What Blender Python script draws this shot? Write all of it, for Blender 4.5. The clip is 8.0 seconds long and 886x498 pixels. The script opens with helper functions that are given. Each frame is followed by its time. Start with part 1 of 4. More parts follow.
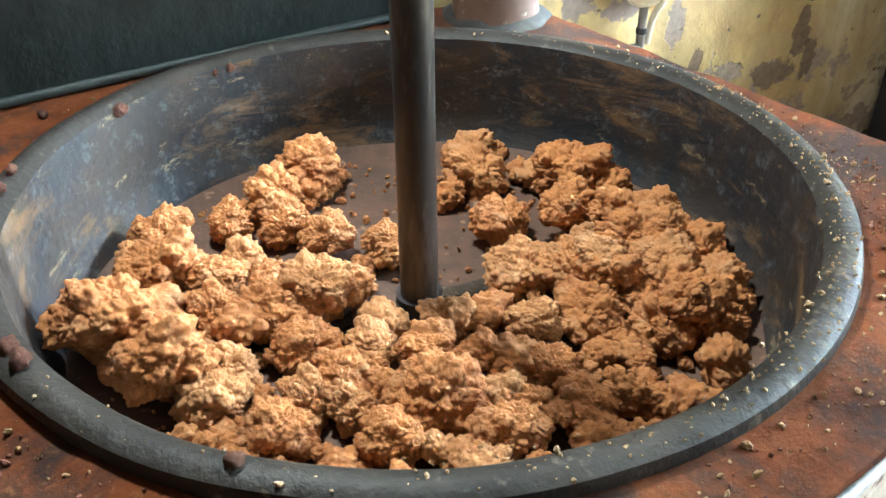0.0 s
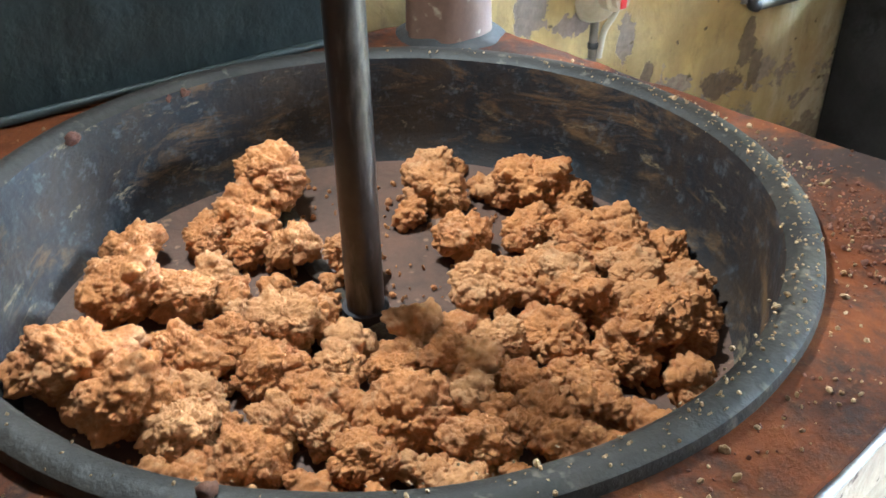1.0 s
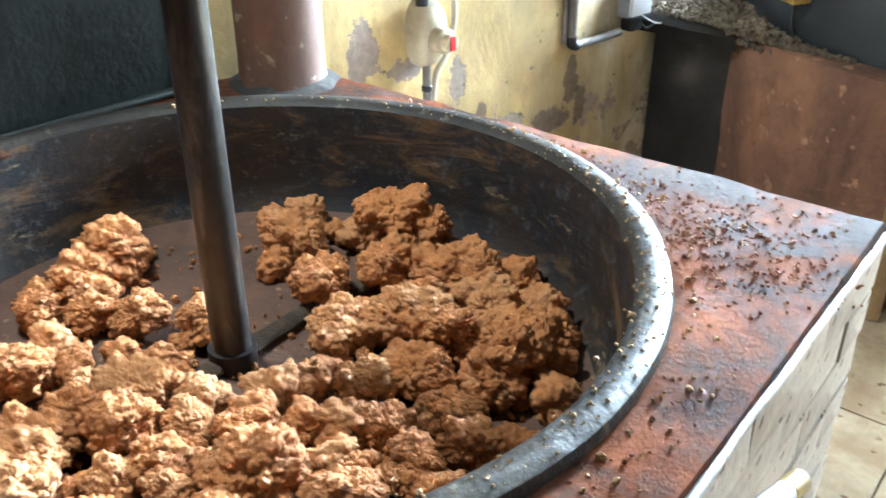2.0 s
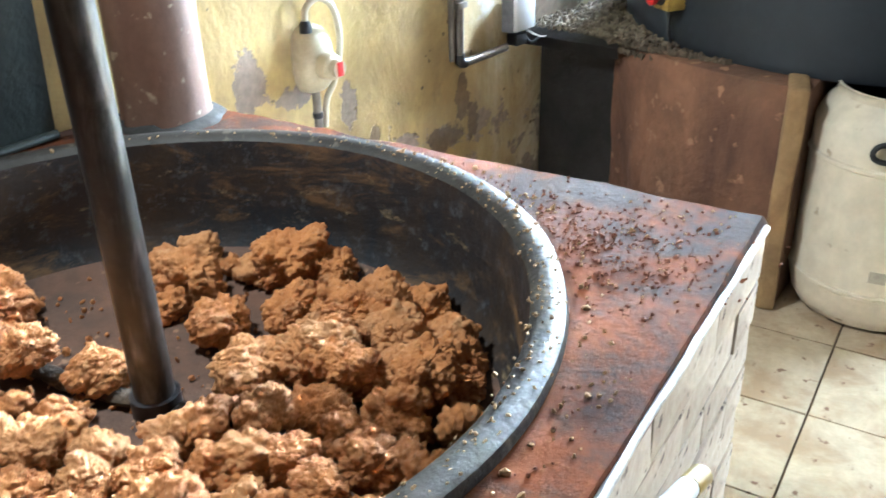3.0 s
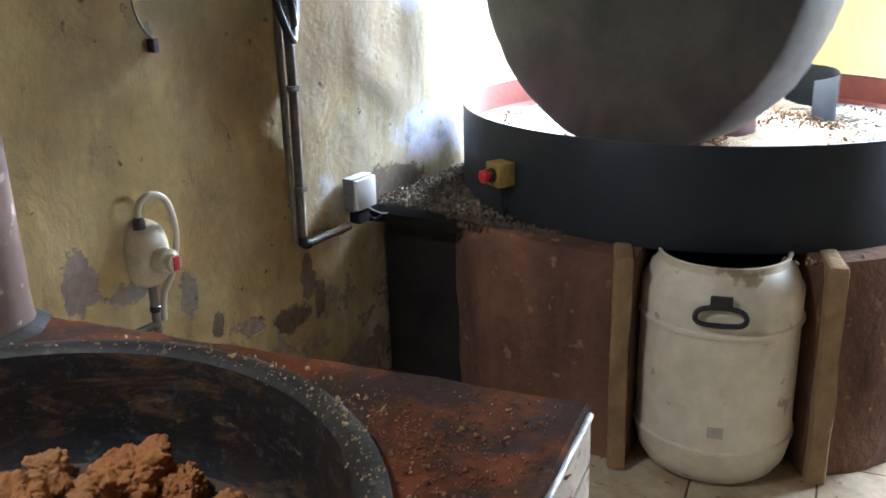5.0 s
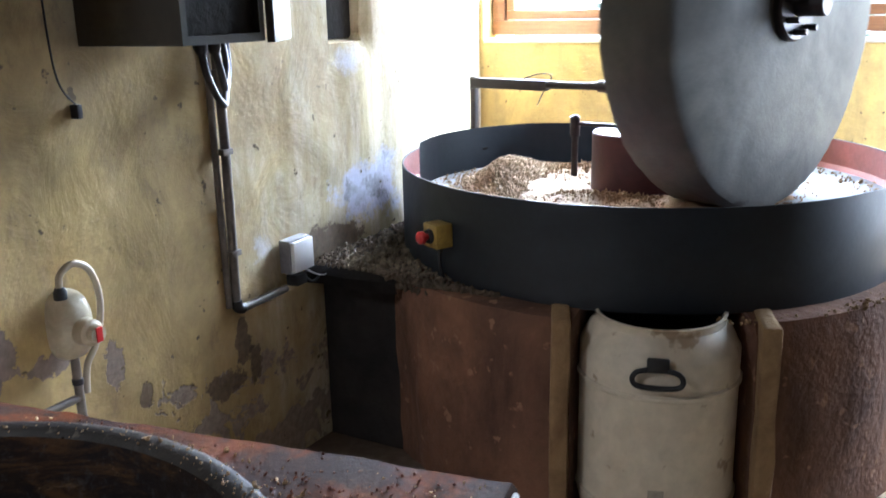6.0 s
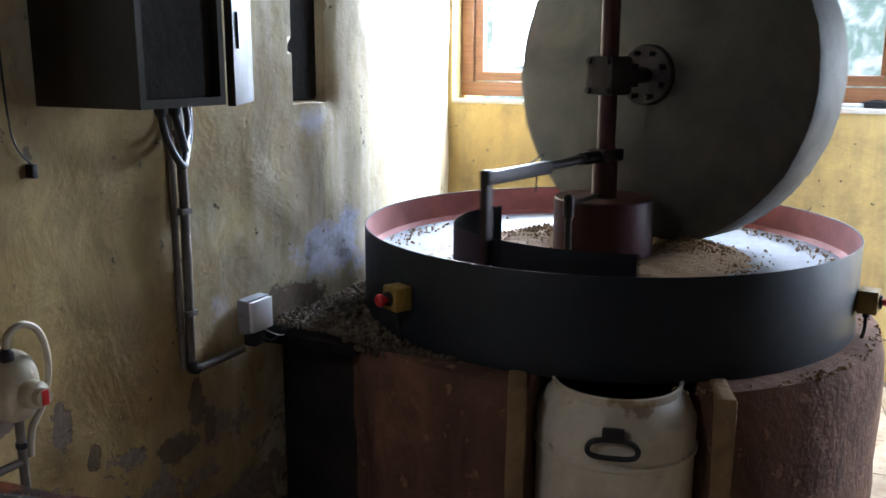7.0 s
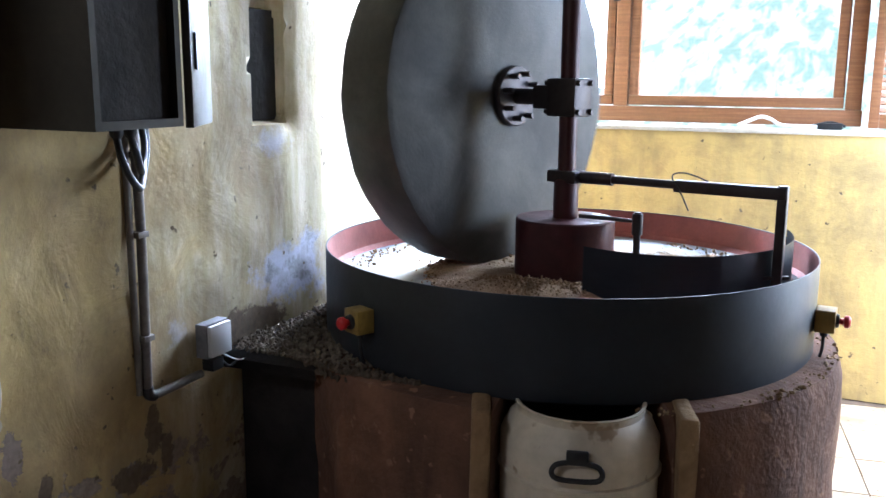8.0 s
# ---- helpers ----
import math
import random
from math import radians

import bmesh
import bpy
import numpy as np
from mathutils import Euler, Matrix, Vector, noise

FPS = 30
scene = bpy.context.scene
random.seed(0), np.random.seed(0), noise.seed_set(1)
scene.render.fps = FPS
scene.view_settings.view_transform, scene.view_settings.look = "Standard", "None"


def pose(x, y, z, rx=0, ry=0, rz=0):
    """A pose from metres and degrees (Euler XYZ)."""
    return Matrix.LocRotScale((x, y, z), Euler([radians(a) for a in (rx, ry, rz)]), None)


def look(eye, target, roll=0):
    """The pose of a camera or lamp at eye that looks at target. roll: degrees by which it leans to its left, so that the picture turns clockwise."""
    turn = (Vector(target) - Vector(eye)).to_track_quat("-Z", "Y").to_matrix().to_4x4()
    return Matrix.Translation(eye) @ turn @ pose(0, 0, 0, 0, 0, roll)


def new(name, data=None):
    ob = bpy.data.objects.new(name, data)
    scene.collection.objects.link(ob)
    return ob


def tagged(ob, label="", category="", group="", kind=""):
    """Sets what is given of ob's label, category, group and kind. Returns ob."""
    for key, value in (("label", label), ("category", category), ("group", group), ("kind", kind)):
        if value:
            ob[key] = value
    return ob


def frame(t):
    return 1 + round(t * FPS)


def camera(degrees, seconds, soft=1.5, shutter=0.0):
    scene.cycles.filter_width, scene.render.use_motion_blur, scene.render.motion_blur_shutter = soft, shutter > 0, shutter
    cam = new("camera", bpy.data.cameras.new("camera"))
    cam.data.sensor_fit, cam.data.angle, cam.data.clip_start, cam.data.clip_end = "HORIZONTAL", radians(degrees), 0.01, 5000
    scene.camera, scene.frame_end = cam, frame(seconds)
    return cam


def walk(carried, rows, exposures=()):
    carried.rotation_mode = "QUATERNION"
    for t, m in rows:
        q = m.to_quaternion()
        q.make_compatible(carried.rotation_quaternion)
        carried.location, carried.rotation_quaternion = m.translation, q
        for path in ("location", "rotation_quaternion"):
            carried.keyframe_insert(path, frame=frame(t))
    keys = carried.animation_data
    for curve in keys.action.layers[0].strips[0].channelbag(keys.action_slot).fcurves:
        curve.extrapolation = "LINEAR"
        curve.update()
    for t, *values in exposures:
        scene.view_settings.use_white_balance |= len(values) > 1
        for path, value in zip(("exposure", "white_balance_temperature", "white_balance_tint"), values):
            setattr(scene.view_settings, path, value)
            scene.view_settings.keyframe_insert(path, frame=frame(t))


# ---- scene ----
cam = camera(53.1, 8.0, soft=1.5, shutter=0.4)
PATH = [
    (0, (0.000, 0.000, 1.257), (-1.473, 0.776, 0.149), -0.55),
    (0.5, (-0.008, -0.006, 1.254), (-1.471, 0.776, 0.136), -0.19),
    (1, (-0.009, -0.008, 1.248), (-1.456, 0.866, 0.180), -0.97),
    (1.5, (-0.014, -0.022, 1.242), (-1.433, 0.938, 0.210), -1.52),
    (2, (-0.017, -0.019, 1.222), (-1.304, 1.170, 0.258), -0.07),
    (2.2, (-0.014, -0.016, 1.220), (-1.276, 1.185, 0.238), -0.15),
    (3.3, (0.006, 0.007, 1.225), (-1.119, 1.399, 0.333), -1.91),
    (3.5, (0.016, 0.010, 1.224), (-1.094, 1.430, 0.356), -1.63),
    (4, (0.029, 0.030, 1.247), (-1.031, 1.533, 0.463), -1.54),
    (4.5, (0.029, 0.046, 1.269), (-1.002, 1.614, 0.577), -1.53),
    (4.7, (0.030, 0.047, 1.282), (-0.987, 1.637, 0.621), -1.66),
    (5.8, (0.059, 0.104, 1.322), (-0.881, 1.778, 0.761), -1.24),
    (6, (0.061, 0.112, 1.328), (-0.862, 1.805, 0.798), -1.35),
    (6.5, (0.073, 0.119, 1.344), (-0.840, 1.844, 0.905), -0.59),
    (7, (0.089, 0.136, 1.363), (-0.791, 1.882, 0.942), 0.15),
    (7.5, (0.081, 0.147, 1.371), (-0.762, 1.921, 0.994), 0.21),
    (8, (0.078, 0.150, 1.368), (-0.726, 1.942, 0.989), 0.38),
]
EXPOSURES = [(0.0, 4.5, 5250, -4), (0.5, 4.45, 5200, -4), (1.0, 4.65, 4950, -3), (1.5, 4.4, 5000, -3), (2.0, 4.0, 5150, -2), (2.2, 3.95, 5150, -2), (3.5, 4.35, 5100, 0), (4.0, 3.85, 5200, 2), (4.5, 3.35, 5200, 4), (5.8, 2.45, 5250, 9), (6.0, 2.15, 5250, 10), (6.4, 1.4, 5300, 11), (7.0, 1.15, 5300, 11), (7.5, 1.75, 5400, 11), (8.0, 1.8, 5150, 12)]
walk(cam, [(t, look(eye, target, roll)) for t, eye, target, roll in PATH], EXPOSURES)

# ---- sizes of the room ----
WALL_X, BEND_Y, BACK_Y, CORNER_X, TOP, RIGHT_X = -1.53, 2.65, 4.24, -1.95, 2.9, 1.32

# ---- light ----
SUN_FROM = Vector((1.0, -0.52, 0.92)).normalized()
world = bpy.data.worlds.new("world")
scene.world = world
world.use_nodes = True
wn = world.node_tree.nodes
sky = wn.new("ShaderNodeTexSky")
sky.sky_type, sky.sun_disc = "NISHITA", False
sky.sun_elevation = math.asin(SUN_FROM.z)
sky.sun_rotation = math.atan2(SUN_FROM.x, SUN_FROM.y)
world.node_tree.links.new(sky.outputs[0], wn["Background"].inputs[0])
wn["Background"].inputs[1].default_value = 0.15


def lamp(name, kind, energy, m, color=(1, 1, 1), size=(1, 1), angle=0.5):
    data = bpy.data.lights.new(name, kind)
    data.energy, data.color = energy, color
    if kind == "AREA":
        data.shape, data.size, data.size_y = "RECTANGLE", size[0], size[1]
    if kind == "SUN":
        data.angle = radians(angle)
    ob = new(name, data)
    ob.matrix_world = m
    return ob


lamp("sun", "SUN", 5.0, look(SUN_FROM * 20, (0, 0, 0)), (1.0, 0.93, 0.82), angle=0.6)
# daylight that falls in through the left sash, the whole window and the doorway
lamp("window_daylight", "AREA", 82, look((-1.42, 4.52, 1.92), (-1.42, 3.0, 1.72)), (0.93, 0.97, 1.0), (0.86, 1.2))
lamp("sky_daylight", "AREA", 100, look((0.2, 5.2, 2.85), (-1.5, 2.9, 1.0)), (0.93, 0.97, 1.0), (2.4, 1.4))
lamp("door_daylight", "AREA", 38.0, look((RIGHT_X + 0.02, 3.87, 1.0), (0.45, 3.9, 0.0)), (0.93, 0.97, 1.0), (0.48, 1.9))
# bulb in the hanging lamp over the pan
lamp("bulb_light", "AREA", 2.3, look((-1.36, 0.34, 2.02), (-0.914, 0.441, 0.5)), (1.0, 0.93, 0.82), (0.16, 0.16))


# ---- materials ----
def material(name, base=(0.5, 0.5, 0.5), rough=0.7, metal=0.0):
    m = bpy.data.materials.new(name)
    m.use_nodes = True
    b = m.node_tree.nodes["Principled BSDF"]
    b.inputs["Base Color"].default_value = (*base, 1)
    b.inputs["Roughness"].default_value = rough
    b.inputs["Metallic"].default_value = metal
    return m


class Nodes:
    """A short hand for node trees."""

    def __init__(self, m):
        self.t = m.node_tree
        self.b = self.t.nodes["Principled BSDF"]
        self.co = self.t.nodes.new("ShaderNodeTexCoord").outputs["Object"]

    def link(self, a, b):
        self.t.links.new(a, b)

    def noise(self, scale, detail=5, rough=0.6, distortion=0.0, co=None, stretch=None):
        n = self.t.nodes.new("ShaderNodeTexNoise")
        n.inputs["Scale"].default_value, n.inputs["Detail"].default_value = scale, detail
        n.inputs["Roughness"].default_value, n.inputs["Distortion"].default_value = rough, distortion
        src = co or self.co
        if stretch:
            mp = self.t.nodes.new("ShaderNodeMapping")
            mp.inputs["Scale"].default_value = stretch
            self.link(src, mp.inputs[0])
            src = mp.outputs[0]
        self.link(src, n.inputs["Vector"])
        return n.outputs["Fac"]

    def voronoi(self, scale, feature="F1"):
        n = self.t.nodes.new("ShaderNodeTexVoronoi")
        n.feature = feature
        n.inputs["Scale"].default_value = scale
        self.link(self.co, n.inputs["Vector"])
        return n.outputs["Distance"]

    def ramp(self, fac, lo, hi, a=0.0, b=1.0):
        n = self.t.nodes.new("ShaderNodeMapRange")
        n.inputs[1].default_value, n.inputs[2].default_value = lo, hi
        n.inputs[3].default_value, n.inputs[4].default_value = a, b
        self.link(fac, n.inputs[0])
        return n.outputs[0]

    def mix(self, fac, a, b):
        n = self.t.nodes.new("ShaderNodeMix")
        n.data_type = "RGBA"
        if isinstance(fac, float):
            n.inputs[0].default_value = fac
        else:
            self.link(fac, n.inputs[0])
        for v, s in ((a, n.inputs[6]), (b, n.inputs[7])):
            if isinstance(v, tuple):
                s.default_value = (*v, 1)
            else:
                self.link(v, s)
        return n.outputs[2]

    def math(self, op, a, b=0.0):
        n = self.t.nodes.new("ShaderNodeMath")
        n.operation = op
        for v, s in ((a, n.inputs[0]), (b, n.inputs[1])):
            if isinstance(v, (int, float)):
                s.default_value = v
            else:
                self.link(v, s)
        return n.outputs[0]

    def axis(self, k):
        n = self.t.nodes.new("ShaderNodeSeparateXYZ")
        self.link(self.co, n.inputs[0])
        return n.outputs[k]

    def rand(self):
        return self.t.nodes.new("ShaderNodeObjectInfo").outputs["Random"]

    def color(self, c):
        self.link(c, self.b.inputs["Base Color"])

    def rough(self, r):
        self.link(r, self.b.inputs["Roughness"])

    def bump(self, h, strength=0.3, distance=0.01):
        n = self.t.nodes.new("ShaderNodeBump")
        n.inputs["Strength"].default_value, n.inputs["Distance"].default_value = strength, distance
        self.link(h, n.inputs["Height"])
        self.link(n.outputs[0], self.b.inputs["Normal"])


def two_tone(name, a, b, scale=6.0, rough=0.7, metal=0.0, bump=0.3, fine=60.0, dist=0.004, stretch=None, lo=0.35, hi=0.65, speck=None, gloss=0.5):
    """A worn surface: two colours in blotches, fine grain and relief."""
    m = material(name, a, rough, metal)
    n = Nodes(m)
    big = n.noise(scale, 6, 0.65, 0.4, stretch=stretch)
    small = n.noise(fine, 4, 0.6)
    c = n.mix(n.ramp(big, lo, hi), a, b)
    c = n.mix(n.ramp(small, 0.3, 0.75, 0.0, 0.35), c, tuple(v * 0.45 for v in a))
    if speck:
        c = n.mix(n.ramp(n.noise(fine * 0.6, 3, 0.5), 0.64, 0.70), c, speck)
    n.color(c)
    n.b.inputs["Specular IOR Level"].default_value = gloss
    n.rough(n.ramp(big, 0.2, 0.8, max(rough - 0.12, 0.05), min(rough + 0.12, 1)))
    n.bump(n.math("ADD", n.math("MULTIPLY", big, 0.5), small), bump, dist)
    return m


def plaster_material(name, bright=(0.54, 0.40, 0.16), pale=(0.60, 0.54, 0.42), damp=True):
    m = material(name, bright, 0.9)
    n = Nodes(m)
    y, z = n.axis(1), n.axis(2)
    big = n.noise(1.3, 5, 0.6, 0.5)
    mid = n.noise(5.0, 6, 0.65, 0.6)
    fine = n.noise(45.0, 5, 0.65)
    streak = n.noise(3.0, 5, 0.6, stretch=(6, 6, 0.7))
    c = n.mix(n.ramp(big, 0.35, 0.65), bright, tuple(v * 0.82 for v in bright))
    c = n.mix(n.ramp(streak, 0.42, 0.72, 0.0, 0.6), c, (0.36, 0.27, 0.12))
    c = n.mix(n.ramp(n.noise(2.2, 7, 0.72, 0.3), 0.46, 0.66, 0.0, 0.7), c, (0.22, 0.155, 0.075))
    if damp:
        # old limewash towards the mill, paler and greyer
        far = n.ramp(n.math("ADD", y, n.ramp(mid, 0.2, 0.8, -0.35, 0.35)), 1.75, 2.25)
        c = n.mix(n.math("MULTIPLY", far, 0.85), c, n.mix(n.ramp(streak, 0.35, 0.6), pale, (0.46, 0.40, 0.24)))
        # brown damp marks and grime over it
        c = n.mix(n.ramp(n.noise(3.2, 8, 0.76, 0.5, stretch=(1, 1, 0.7)), 0.44, 0.62, 0, 0.6), c, (0.30, 0.205, 0.095))
        c = n.mix(n.ramp(n.noise(13, 7, 0.76, 0.2, stretch=(1, 1, 0.55)), 0.54, 0.66, 0, 0.5), c, (0.18, 0.13, 0.075))
        # efflorescence, bluish white, low on the wall by the mill
        eff_z = n.math("SUBTRACT", 1.0, n.math("ABSOLUTE", n.math("DIVIDE", n.math("SUBTRACT", z, 0.76), 0.15)))
        eff_y = n.math("SUBTRACT", 1.0, n.math("ABSOLUTE", n.math("DIVIDE", n.math("SUBTRACT", y, 2.55), 0.26)))
        eff = n.math("ADD", n.math("MINIMUM", eff_z, eff_y), n.ramp(n.noise(7, 6, 0.7), 0.25, 0.75, -0.55, 0.55))
        c = n.mix(n.ramp(eff, 0.25, 0.5), c, (0.52, 0.52, 0.62))
        c = n.mix(n.ramp(n.math("ADD", eff, n.ramp(n.noise(13, 5, 0.7), 0.3, 0.7, -0.5, 0.3)), 0.45, 0.7, 0, 0.7), c, (0.16, 0.15, 0.14))
        # paint fallen off near the bottom
        low = n.ramp(z, 0.30, 0.66, 0.18, -0.16)
        peel = n.ramp(n.math("ADD", n.noise(6.5, 5, 0.62, 0.3), low), 0.69, 0.71)
        c = n.mix(peel, c, n.mix(n.ramp(fine, 0.4, 0.6), (0.24, 0.19, 0.15), (0.33, 0.27, 0.21)))
        # single flakes: bare render by the switch, dark damp patches under the conduit
        ragged = n.ramp(n.noise(16, 6, 0.7), 0.25, 0.75, -0.75, 0.75)

        def blot(cy, cz, ry, rz, soft=0.05):
            dy = n.math("DIVIDE", n.math("SUBTRACT", y, cy), ry)
            dz = n.math("DIVIDE", n.math("SUBTRACT", z, cz), rz)
            d = n.math("SQRT", n.math("ADD", n.math("MULTIPLY", dy, dy), n.math("MULTIPLY", dz, dz)))
            return n.ramp(n.math("ADD", n.math("SUBTRACT", 1.0, d), ragged), 0.0, soft)

        for cy, cz, ry, rz in ((1.15, 0.66, 0.045, 0.065), (1.425, 0.535, 0.03, 0.06), (1.27, 0.60, 0.05, 0.025)):
            flake = blot(cy, cz, ry, rz)
            c = n.mix(flake, c, n.mix(n.ramp(fine, 0.35, 0.65), (0.19, 0.145, 0.115), (0.27, 0.21, 0.17)))
            peel = n.math("MAXIMUM", peel, flake)
        for cy, cz, ry, rz in ((1.865, 0.45, 0.04, 0.09), (1.80, 0.35, 0.08, 0.04), (1.91, 0.37, 0.035, 0.06), (1.51, 0.43, 0.018, 0.04), (2.32, 0.62, 0.16, 0.06)):
            flake = blot(cy, cz, ry, rz, 0.2)
            c = n.mix(n.math("MULTIPLY", flake, 0.9), c, n.mix(n.ramp(fine, 0.35, 0.65), (0.085, 0.06, 0.04), (0.16, 0.11, 0.07)))
            peel = n.math("MAXIMUM", peel, n.math("MULTIPLY", flake, 0.6))
        # lime bloom by the heap of grit; first blot paints the niche's lit reveal
        for cy, cz, ry, rz in ((2.44, 1.17, 0.10, 0.05), (2.60, 0.79, 0.12, 0.07), (2.48, 0.74, 0.07, 0.07), (1.97, 0.69, 0.045, 0.05)):
            c = n.mix(n.math("MULTIPLY", blot(cy, cz, ry, rz, 0.9), 0.6), c, (0.60, 0.62, 0.74))
        rel = n.math("SUBTRACT", n.math("ADD", n.math("MULTIPLY", mid, 1.2), n.math("MULTIPLY", fine, 0.18)), n.math("MULTIPLY", peel, 0.5))
    else:
        rel = n.math("ADD", mid, n.math("MULTIPLY", fine, 0.35))
    c = n.mix(n.ramp(n.noise(24, 3, 0.5), 0.69, 0.73), c, (0.12, 0.09, 0.05))
    n.color(c)
    n.bump(rel, 0.36, 0.014)
    return m


def pan_material():
    m = material("blackened cast iron", (0.03, 0.03, 0.033), 0.5, 0.15)
    n = Nodes(m)
    fine = n.noise(70, 5, 0.7)
    # smears scraped round the wall
    smear = n.noise(5.5, 8, 0.74, 0.5, stretch=(1, 1, 3.2))
    c = n.mix(n.ramp(n.noise(6, 6, 0.7, 0.6), 0.38, 0.66), (0.017, 0.018, 0.022), (0.038, 0.025, 0.017))
    c = n.mix(n.ramp(smear, 0.53, 0.66, 0, 0.8), c, (0.14, 0.08, 0.036))
    c = n.mix(n.ramp(n.noise(11, 7, 0.78, 0.4, stretch=(1, 1, 2.2)), 0.60, 0.68, 0, 0.6), c, (0.30, 0.22, 0.12))
    c = n.mix(n.ramp(n.noise(30, 6, 0.78), 0.54, 0.66, 0, 0.5), c, (0.10, 0.105, 0.115))
    n.color(c)
    n.b.inputs["Specular IOR Level"].default_value = 0.25
    n.rough(n.ramp(n.math("ADD", fine, n.math("MULTIPLY", smear, 0.6)), 0.5, 1.1, 0.42, 0.8))
    n.bump(n.math("ADD", fine, n.math("MULTIPLY", smear, 1.5)), 0.4, 0.004)
    return m


def lump_material(name, a, b, pale):
    """Pressed meal; the lumps' own unit is about five centimetres."""
    m = material(name, a, 0.8)
    n = Nodes(m)
    fine = n.noise(16, 6, 0.72)
    c = n.mix(n.ramp(n.noise(0.9, 5, 0.65), 0.36, 0.64), a, b)
    c = n.mix(n.ramp(n.noise(2.2, 6, 0.72), 0.52, 0.72, 0, 0.6), c, pale)
    c = n.mix(n.ramp(fine, 0.46, 0.30, 0, 0.55), c, tuple(v * 0.42 for v in b))
    c = n.mix(n.ramp(n.noise(24, 3, 0.6), 0.62, 0.70, 0, 0.5), c, pale)
    c = n.mix(n.ramp(n.rand(), 0.6, 1.0, 0, 0.35), c, pale)
    n.color(c)
    n.bump(n.math("ADD", fine, n.math("MULTIPLY", n.noise(7, 4, 0.6), 1.2)), 0.7, 0.005)
    return m


def meal_material(name, a, b, pale, k=1.0):
    m = material(name, a, 0.85)
    n = Nodes(m)
    big = n.noise(14 * k, 5, 0.6)
    fine = n.noise(160 * k, 4, 0.7)
    c = n.mix(n.ramp(big, 0.35, 0.68), a, b)
    c = n.mix(n.ramp(n.noise(32 * k, 5, 0.7), 0.56, 0.72, 0, 0.65), c, pale)
    c = n.mix(n.ramp(fine, 0.42, 0.25, 0, 0.4), c, tuple(v * 0.4 for v in a))
    c = n.mix(n.ramp(n.rand(), 0.55, 1.0, 0, 0.45), c, pale)
    n.color(c)
    n.bump(n.math("ADD", fine, n.math("MULTIPLY", n.voronoi(120 * k), 0.8)), 0.8, 0.006)
    return m


def stove_material():
    m = material("rusty stained stove top", (0.2, 0.07, 0.04), 0.7)
    n = Nodes(m)
    big = n.noise(5.0, 8, 0.72, 0.3)
    fine = n.noise(70, 6, 0.75)
    c = n.mix(n.ramp(n.noise(9, 6, 0.7), 0.35, 0.65), (0.085, 0.024, 0.009), (0.17, 0.052, 0.017))
    c = n.mix(n.ramp(n.math("ADD", big, n.ramp(n.axis(1), -0.45, -0.05, 0.0, 0.05)), 0.46, 0.60, 0, 0.88), c, (0.022, 0.017, 0.016))
    c = n.mix(n.ramp(fine, 0.56, 0.72, 0, 0.55), c, (0.22, 0.105, 0.045))
    n.color(c)
    n.rough(n.ramp(big, 0.3, 0.7, 0.92, 0.66))
    n.b.inputs["Specular IOR Level"].default_value = 0.06
    n.bump(n.math("ADD", n.math("MULTIPLY", big, 0.7), fine), 0.5, 0.006)
    return m


PLASTER = plaster_material("yellow limewashed plaster")
PLASTER_BACK = plaster_material("ochre painted plaster", (0.60, 0.43, 0.15), (0.6, 0.5, 0.3), False)
PAN = pan_material()
MEAL = lump_material("roasted nut meal", (0.46, 0.185, 0.048), (0.33, 0.112, 0.028), (0.56, 0.34, 0.16))
PAN_RIM = two_tone("worn grey iron rim", (0.034, 0.028, 0.023), (0.017, 0.014, 0.012), 7, 0.55, 0.0, 0.6, 60, 0.004, speck=(0.085, 0.07, 0.055), gloss=0.2)
MEAL_PALE = meal_material("ground nut meal", (0.42, 0.28, 0.14), (0.34, 0.20, 0.09), (0.56, 0.45, 0.30))
CRUMB_DARK = meal_material("burnt crumbs", (0.16, 0.055, 0.03), (0.10, 0.035, 0.02), (0.24, 0.11, 0.06), 0.2)
PAN_FLOOR = two_tone('brown crusted iron', (0.115, 0.052, 0.028), (0.06, 0.033, 0.021), 9, 0.7, 0.15, 0.4, 60, 0.004, speck=(0.20, 0.11, 0.06))
MEAL_PAN_CRUMB = meal_material("loose roasted crumbs", (0.40, 0.17, 0.05), (0.28, 0.10, 0.03), (0.5, 0.3, 0.14))
CRUSTED = two_tone("meal-crusted steel", (0.06, 0.036, 0.018), (0.03, 0.02, 0.012), 30, 0.9, 0, 0.8, 160, 0.004)
MEAL_BASIN = meal_material("fresh ground meal", (0.27, 0.17, 0.085), (0.19, 0.11, 0.05), (0.42, 0.32, 0.20))
STOVE = stove_material()
CRUMB_RUST = meal_material('rusty crumbs', (0.24, 0.085, 0.035), (0.15, 0.05, 0.022), (0.36, 0.19, 0.10))
NOSING = two_tone('worn bright steel edge', (0.42, 0.42, 0.44), (0.14, 0.12, 0.11), 30, 0.45, 0.25, 0.5, 70, 0.004, lo=0.5, hi=0.7)
BRICK = two_tone("white painted brick", (0.50, 0.43, 0.36), (0.33, 0.25, 0.19), 9, 0.85, bump=0.5, speck=(0.10, 0.07, 0.06))
MORTAR = two_tone("dirty mortar", (0.30, 0.25, 0.20), (0.18, 0.14, 0.11), 20, 0.9)
TILE = two_tone("worn cream floor tile", (0.56, 0.47, 0.34), (0.36, 0.25, 0.15), 5.5, 0.42, bump=0.12, fine=38, speck=(0.17, 0.09, 0.05), lo=0.40, hi=0.62)
GROUT = two_tone("dark grout", (0.16, 0.11, 0.07), (0.10, 0.07, 0.05), 20, 0.9)
